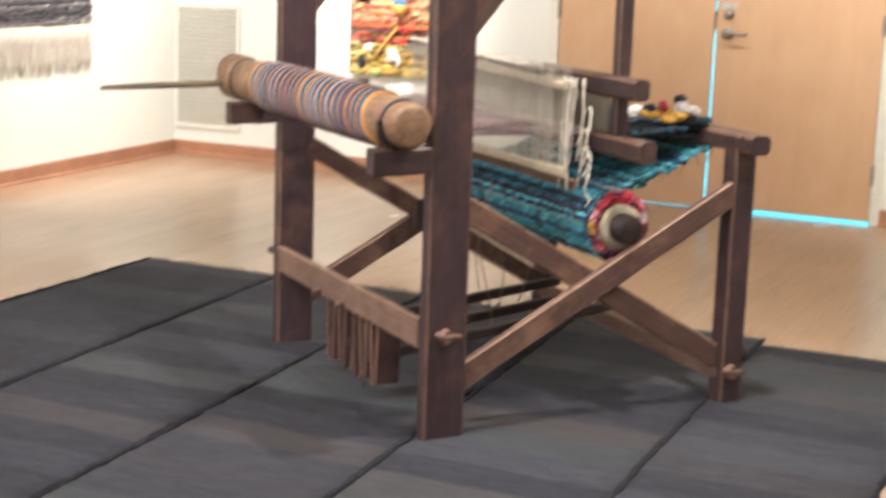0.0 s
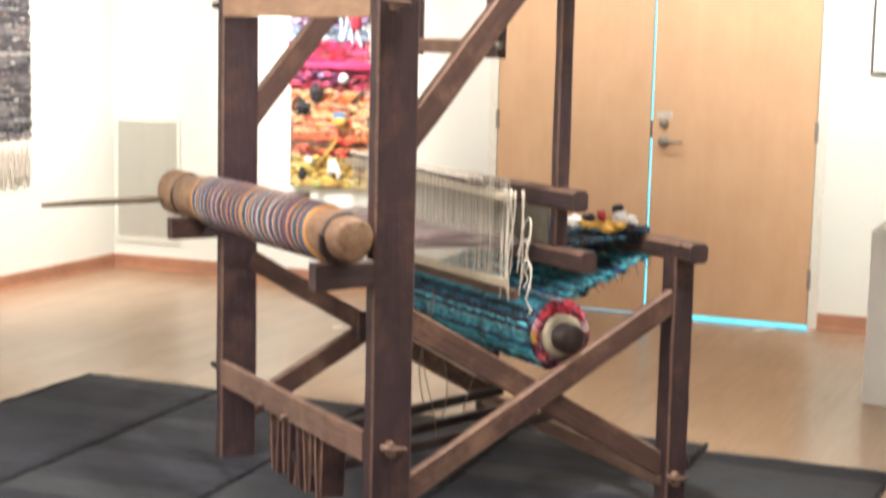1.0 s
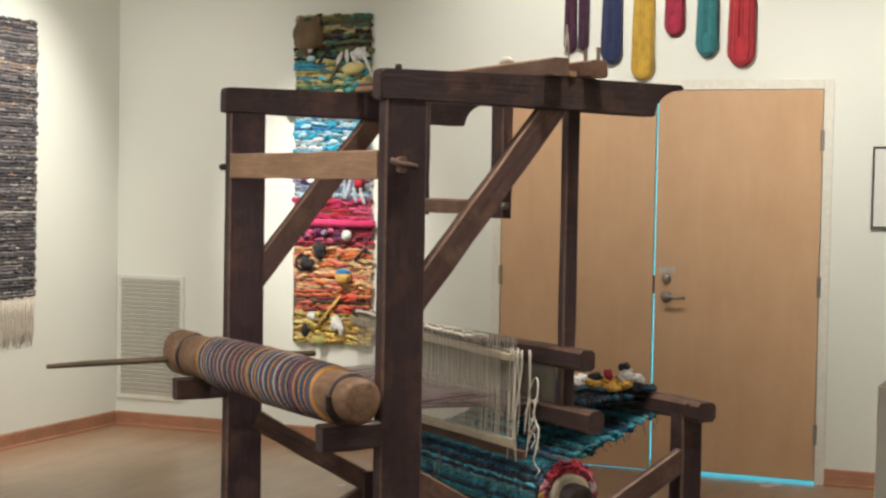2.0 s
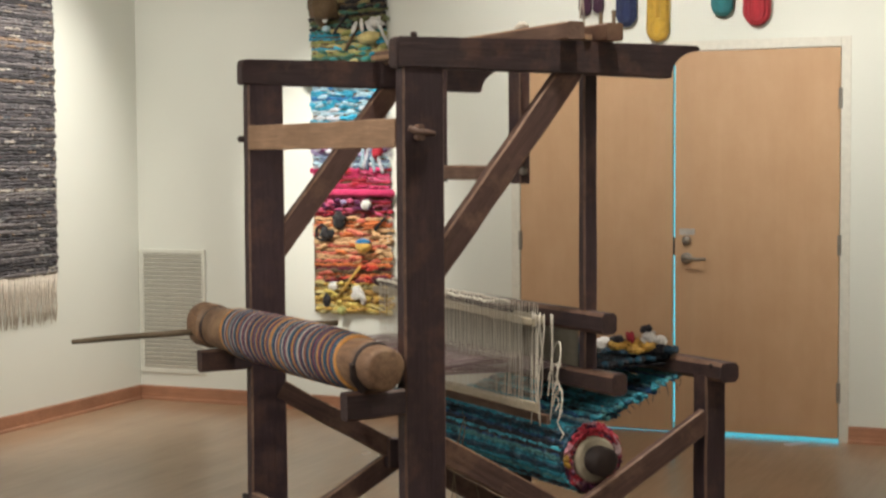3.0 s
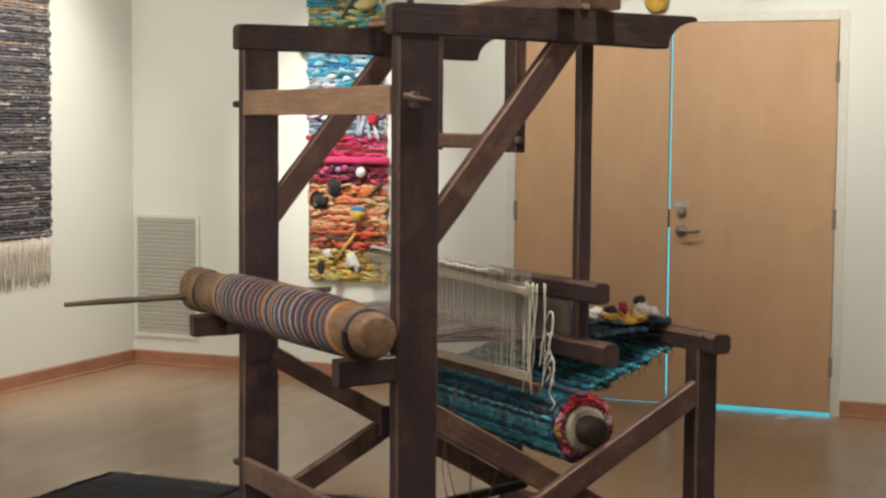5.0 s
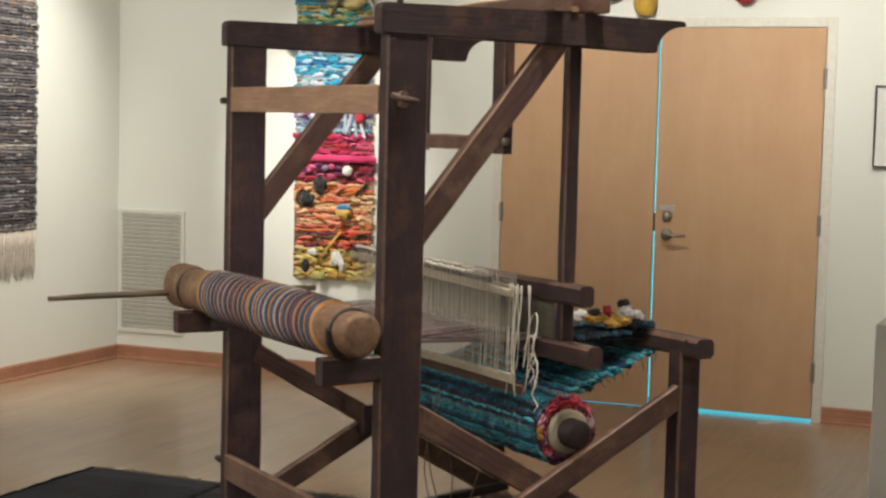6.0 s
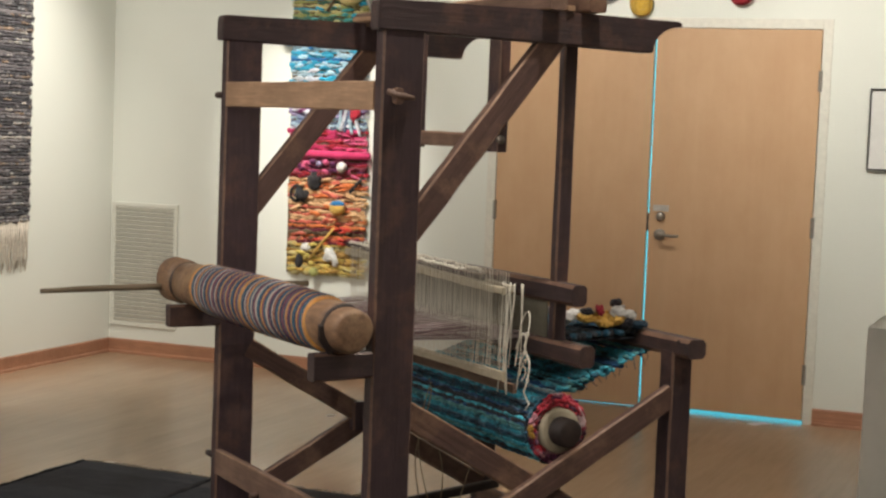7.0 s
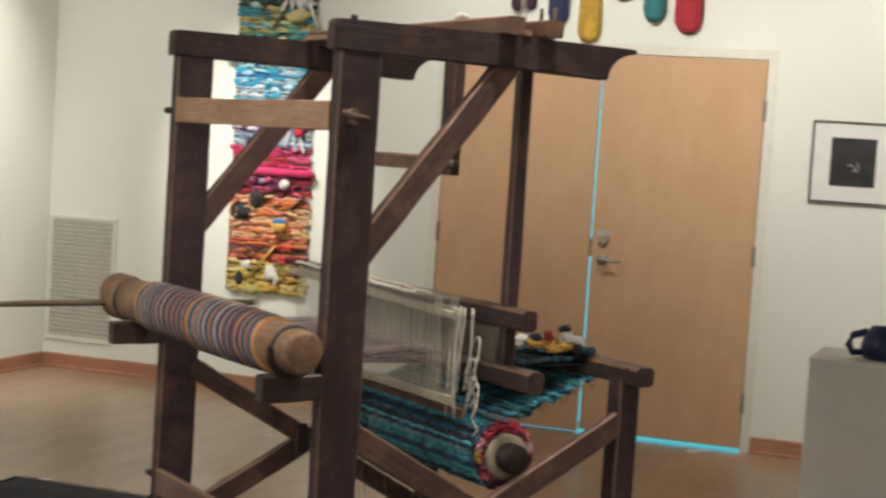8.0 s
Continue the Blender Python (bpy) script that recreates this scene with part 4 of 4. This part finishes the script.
tuft("leaf", -2.13, 2.40, 0.018, 0.035, "white", "", 0.012, 0.1, 15, -0.085)
tuft("leaf", -2.14, 2.335, 0.030, 0.018, "ice", "", 0.012, 0.1, 0, -0.06)
tuft("cloth_tab", -2.29, 2.015, 0.045, 0.022, "cyan", "blue cloth end standing off the edge", 0.02, 0.4, 25, -0.05)
tuft("fibre_bundle", -2.16, 2.44, 0.05, 0.04, "black", "", 0.04, 0.6)
tuft("white_tuft", -1.82, 2.36, 0.05, 0.035, "white", "", 0.03, 0.7)
tuft("gourd", -1.855, 2.275, 0.075, 0.036, "straw", "pale oval gourd", 0.04, 0.05, -8, -0.06)
tuft("bow", -1.955, 0.735, 0.030, 0.045, "white", "white knotted cloth bow", 0.02, 0.6, 20, -0.05)
tuft("bow", -1.925, 0.72, 0.022, 0.05, "white", "", 0.02, 0.6, -30, -0.05)
tuft("oval_patch", -2.165, 0.685, 0.026, 0.044, "black", "black oval patch", 0.02, 0.1)
tuft("ball", -2.055, 0.625, 0.030, 0.028, "lime", "yellow-green ball", 0.028, 0.08, 0, -0.05)
tuft("flower", -2.12, 0.775, 0.030, 0.026, "white", "", 0.02, 0.6)
tuft("flower", -1.79, 0.74, 0.034, 0.020, "brown", "", 0.02, 0.6)
tuft("red_tuft", -1.82, 1.60, 0.035, 0.06, "crimson", "", 0.03, 0.5)
for a, b, c in (((-2.10, 2.30), (-2.00, 2.42), "black"), ((-1.83, 1.12), (-1.76, 1.20), "black"), ((-2.09, 0.70), (-1.93, 0.90), "gold"), ((-2.02, 2.20), (-1.93, 2.34), "brown"), ((-1.72, 2.2), (-1.80, 2.36), "white")):
    (x0, z0), (x1, z1) = on_tap(*a), on_tap(*b)
    part("stick", tube([(x0, -0.045, z0), ((x0 + x1) / 2, -0.05, (z0 + z1) / 2), (x1, -0.045, z1)], 0.009, 8), TM[c], tapestry, "", True)
for i in range(5):
    x, zz = on_tap(-1.93 + 0.035 * i, 1.66 - 0.01 * i)
    part("fabric_loop", tube([(x + 0.02 * math.sin(3 * s + i), -0.04, zz - 0.16 * s) for s in (k / 8 for k in range(9))], 0.011, 7), TM[("ice", "cloud", "slate")[i % 3]], tapestry, "", True)
for i in range(5):
    tuft("bead", -2.13 + 0.045 * i, 1.285 + 0.012 * (i % 2), 0.020, 0.017, ("rose", "plum", "lilac")[i % 3], "", 0.02, 0.15, 0, -0.045)

# ---- rug on the west wall ----
RG = {k: rag("wall_rug_" + k, c, tuple(0.02 + 0.6 * x for x in c[::-1])) for k, c in dict(coal=(0.032, 0.030, 0.036), dark=(0.072, 0.064, 0.073), mid=(0.155, 0.138, 0.142), pale=(0.36, 0.325, 0.285), tan=(0.22, 0.15, 0.10)).items()}
hanging = thing("hanging_rug", "dark grey striped rag rug with pale fringe on the wall", "rug", pose(WEST + 0.004, -0.895, 0.58))
part("backing", box(bmesh.new(), 0.001, -1.04, 0.31, 0.014, -0.005, 1.92, 0.002), RG["dark"], hanging)
rnd = random.Random(5)
z = 0.312
i = 0
while z < 1.93:
    zone = math.sin(z * 9) + math.sin(z * 23 + 1)
    key = rnd.choice(("coal", "coal", "dark", "dark", "mid", "mid") + (("pale", "tan", "mid") if zone > 0.9 else ()))
    part("weft_rope", rope((0.016, -1.05, z), (0.016, rnd.uniform(-0.012, 0.012), z), 0.0125, i, 6, 34, 0.003, 0.45), RG[key], hanging, smooth=True)
    for _ in range(rnd.choice((1, 2, 3))):
        y = rnd.uniform(-0.75, -0.02) if rnd.random() < 0.6 else rnd.uniform(-0.3, -0.02)
        part("weft_rope", rope((0.021, y, z + 0.004), (0.021, min(-0.01, y + rnd.uniform(0.04, 0.14)), z + 0.004), 0.009, 200 + i, 6, 5, 0.003, 0.5), RG[rnd.choice(("pale", "mid", "coal", "tan", "pale"))], hanging, smooth=True)
    z, i = z + 0.0195, i + 1
FR = plain("pale_fringe", (0.56, 0.50, 0.42), 0.95, 0, 0.2, 60)
for i in range(60):
    y = -1.04 + 1.035 * i / 59
    top = 0.31
    part("fringe_strand", tube([(0.014, y, top), (0.012, y + rnd.uniform(-0.006, 0.006), 0.2), (0.010, y + rnd.uniform(-0.012, 0.012), 0.1), (0.008, y + rnd.uniform(-0.018, 0.018), rnd.uniform(0.0, 0.03))], [0.009, 0.006, 0.005, 0.002], 5), FR, hanging, smooth=True)


# ---- skeins of yarn over the doors ----
def skein(x, low, wide, colour, label, top=2.95):
    ob = thing("yarn_skein", label, "yarn", pose(x, -0.002, top), "yarn skeins on the wall")
    mat = cloth("skein_" + str(label.split()[0]), colour, 160, 0.35, 0.3)
    rnd = random.Random(int(x * 100) + 500)
    n = 16
    for k in range(n):
        half = max(0.006, wide / 2 * (0.04 + 0.90 * (k + 0.5) / n))
        y = -0.022 - 0.016 * math.sin(math.pi * (k + 0.5) / n) + rnd.uniform(-0.006, 0.006)
        base = low - top + half + (wide / 2 - half) * 0.55
        pts = [(-half * 0.55, y, 0.0), (-half * 0.9, y, base * 0.5)] + [(-half * math.cos(t), y, base - half * 1.1 * math.sin(t)) for t in (math.pi * i / 10 for i in range(11))] + [(half * 0.9, y, base * 0.5), (half * 0.55, y, 0.0)]
        part("strand", tube([(p[0] + rnd.uniform(-0.003, 0.003), p[1], p[2]) for p in pts], 0.0095, 6), mat, ob, smooth=True)
    part("core", lump(bmesh.new(), (0, -0.030, low - top + wide * 0.55), wide * 0.40, 0.018, wide * 0.52, 3, 0.1, 3), mat, ob, smooth=True)
    part("strand", tube([(0, -0.03, 0), (0, -0.034, (low - top) * 0.5), (0.001, -0.032, low - top + wide * 0.3)], 0.011, 6), mat, ob, smooth=True)
    part("peg", lathe((0, 0, 0.005), (0, -0.07, 0.01), [(0, 0.012), (0.85, 0.010), (0.9, 0.016), (1, 0.012)], 10), PALE_Y, ob, "small wooden wall peg", True)
    return ob


skein(-0.512, 2.36, 0.065, (0.065, 0.015, 0.045), "plum skein of wool yarn hanging on the wall")
skein(-0.435, 2.37, 0.055, (0.05, 0.012, 0.04), "maroon skein of wool yarn hanging on the wall")
skein(-0.268, 2.29, 0.115, (0.018, 0.03, 0.10), "navy skein of wool yarn hanging on the wall")
skein(-0.086, 2.20, 0.125, (0.62, 0.38, 0.05), "yellow skein of wool yarn hanging on the wall")
skein(0.09, 2.44, 0.11, (0.38, 0.02, 0.06), "crimson skein of wool yarn hanging on the wall")
skein(0.277, 2.325, 0.12, (0.03, 0.20, 0.22), "teal skein of wool yarn hanging on the wall")
skein(0.467, 2.27, 0.15, (0.48, 0.03, 0.045), "red skein of wool yarn hanging on the wall")

# ---- framed photograph ----
PX, PZ, PW, PH = 1.182, 1.397, 0.44, 0.432
photo = thing("framed_photograph", "small dark photograph in a white mat and thin black frame", "picture", pose(PX, -0.001, PZ))
BLACKF = plain("black_frame_metal", (0.06, 0.06, 0.06), 0.4, 0.2, 0.1, 40, 0)
bm = bmesh.new()
k = 0.008
for x0, z0, x1, z1 in ((0, 0, PW, k), (0, PH - k, PW, PH), (0, k, k, PH - k), (PW - k, k, PW, PH - k)):
    box(bm, x0, -0.022, z0, x1, 0, z1, 0.002)
part("frame", bm, BLACKF, photo, "thin black frame")
part("mat", box(bmesh.new(), k, -0.012, k, PW - k, -0.004, PH - k, 0), plain("mat_board", (0.74, 0.73, 0.70), 0.85, 0, 0.03, 40, 0), photo, "white mat board")
part("print", box(bmesh.new(), 0.10, -0.015, 0.09, 0.335, -0.0125, 0.345, 0), plain("dark_print", (0.022, 0.022, 0.024), 0.45, 0, 0.5, 9, 0), photo, "almost black print")
GREYINK = plain("grey_ink", (0.22, 0.22, 0.22), 0.6, 0, 0.3, 30, 0)
for a, b in (((0.19, 0.20), (0.23, 0.185)), ((0.235, 0.215), (0.25, 0.18)), ((0.215, 0.17), (0.25, 0.165))):
    part("grey_mark", tube([(a[0], -0.0155, a[1]), ((a[0] + b[0]) / 2, -0.0155, (a[1] + b[1]) / 2 + 0.01), (b[0], -0.0155, b[1])], 0.005, 5), GREYINK, photo)

# ---- plinth and vessel ----
plinth = tagged(part("plinth", box(bmesh.new(), -0.26, -0.26, 0, 0.26, 0.26, 0.757, 0.004), plain("plinth_paint", (0.68, 0.67, 0.62), 0.6, 0, 0.06, 6)), "grey-white painted square display plinth on the floor", "plinth")
plinth.location = (1.712, -1.49, 0)
NAVY = plain("navy_glaze", (0.012, 0.022, 0.075), 0.35, 0, 0.4, 14)
vessel = thing("fibre_vessel", "dark blue lumpy vessel with a loop handle on the plinth", "vessel", pose(1.735, -1.58, 0.757))
bm = lathe((0, 0, 0.0), (0, 0, 0.15), [(0, 0.05), (0.05, 0.07), (0.3, 0.09), (0.6, 0.085), (0.85, 0.06), (1, 0.045)], 28, 0.05)
part("body", bm, NAVY, vessel, "", True)
part("handle", tube([(-0.075, 0, 0.03), (-0.12, 0, 0.025), (-0.14, 0, 0.06), (-0.125, 0, 0.10), (-0.06, 0, 0.12)], [0.016, 0.017, 0.016, 0.016, 0.018], 10), NAVY, vessel, "", True)
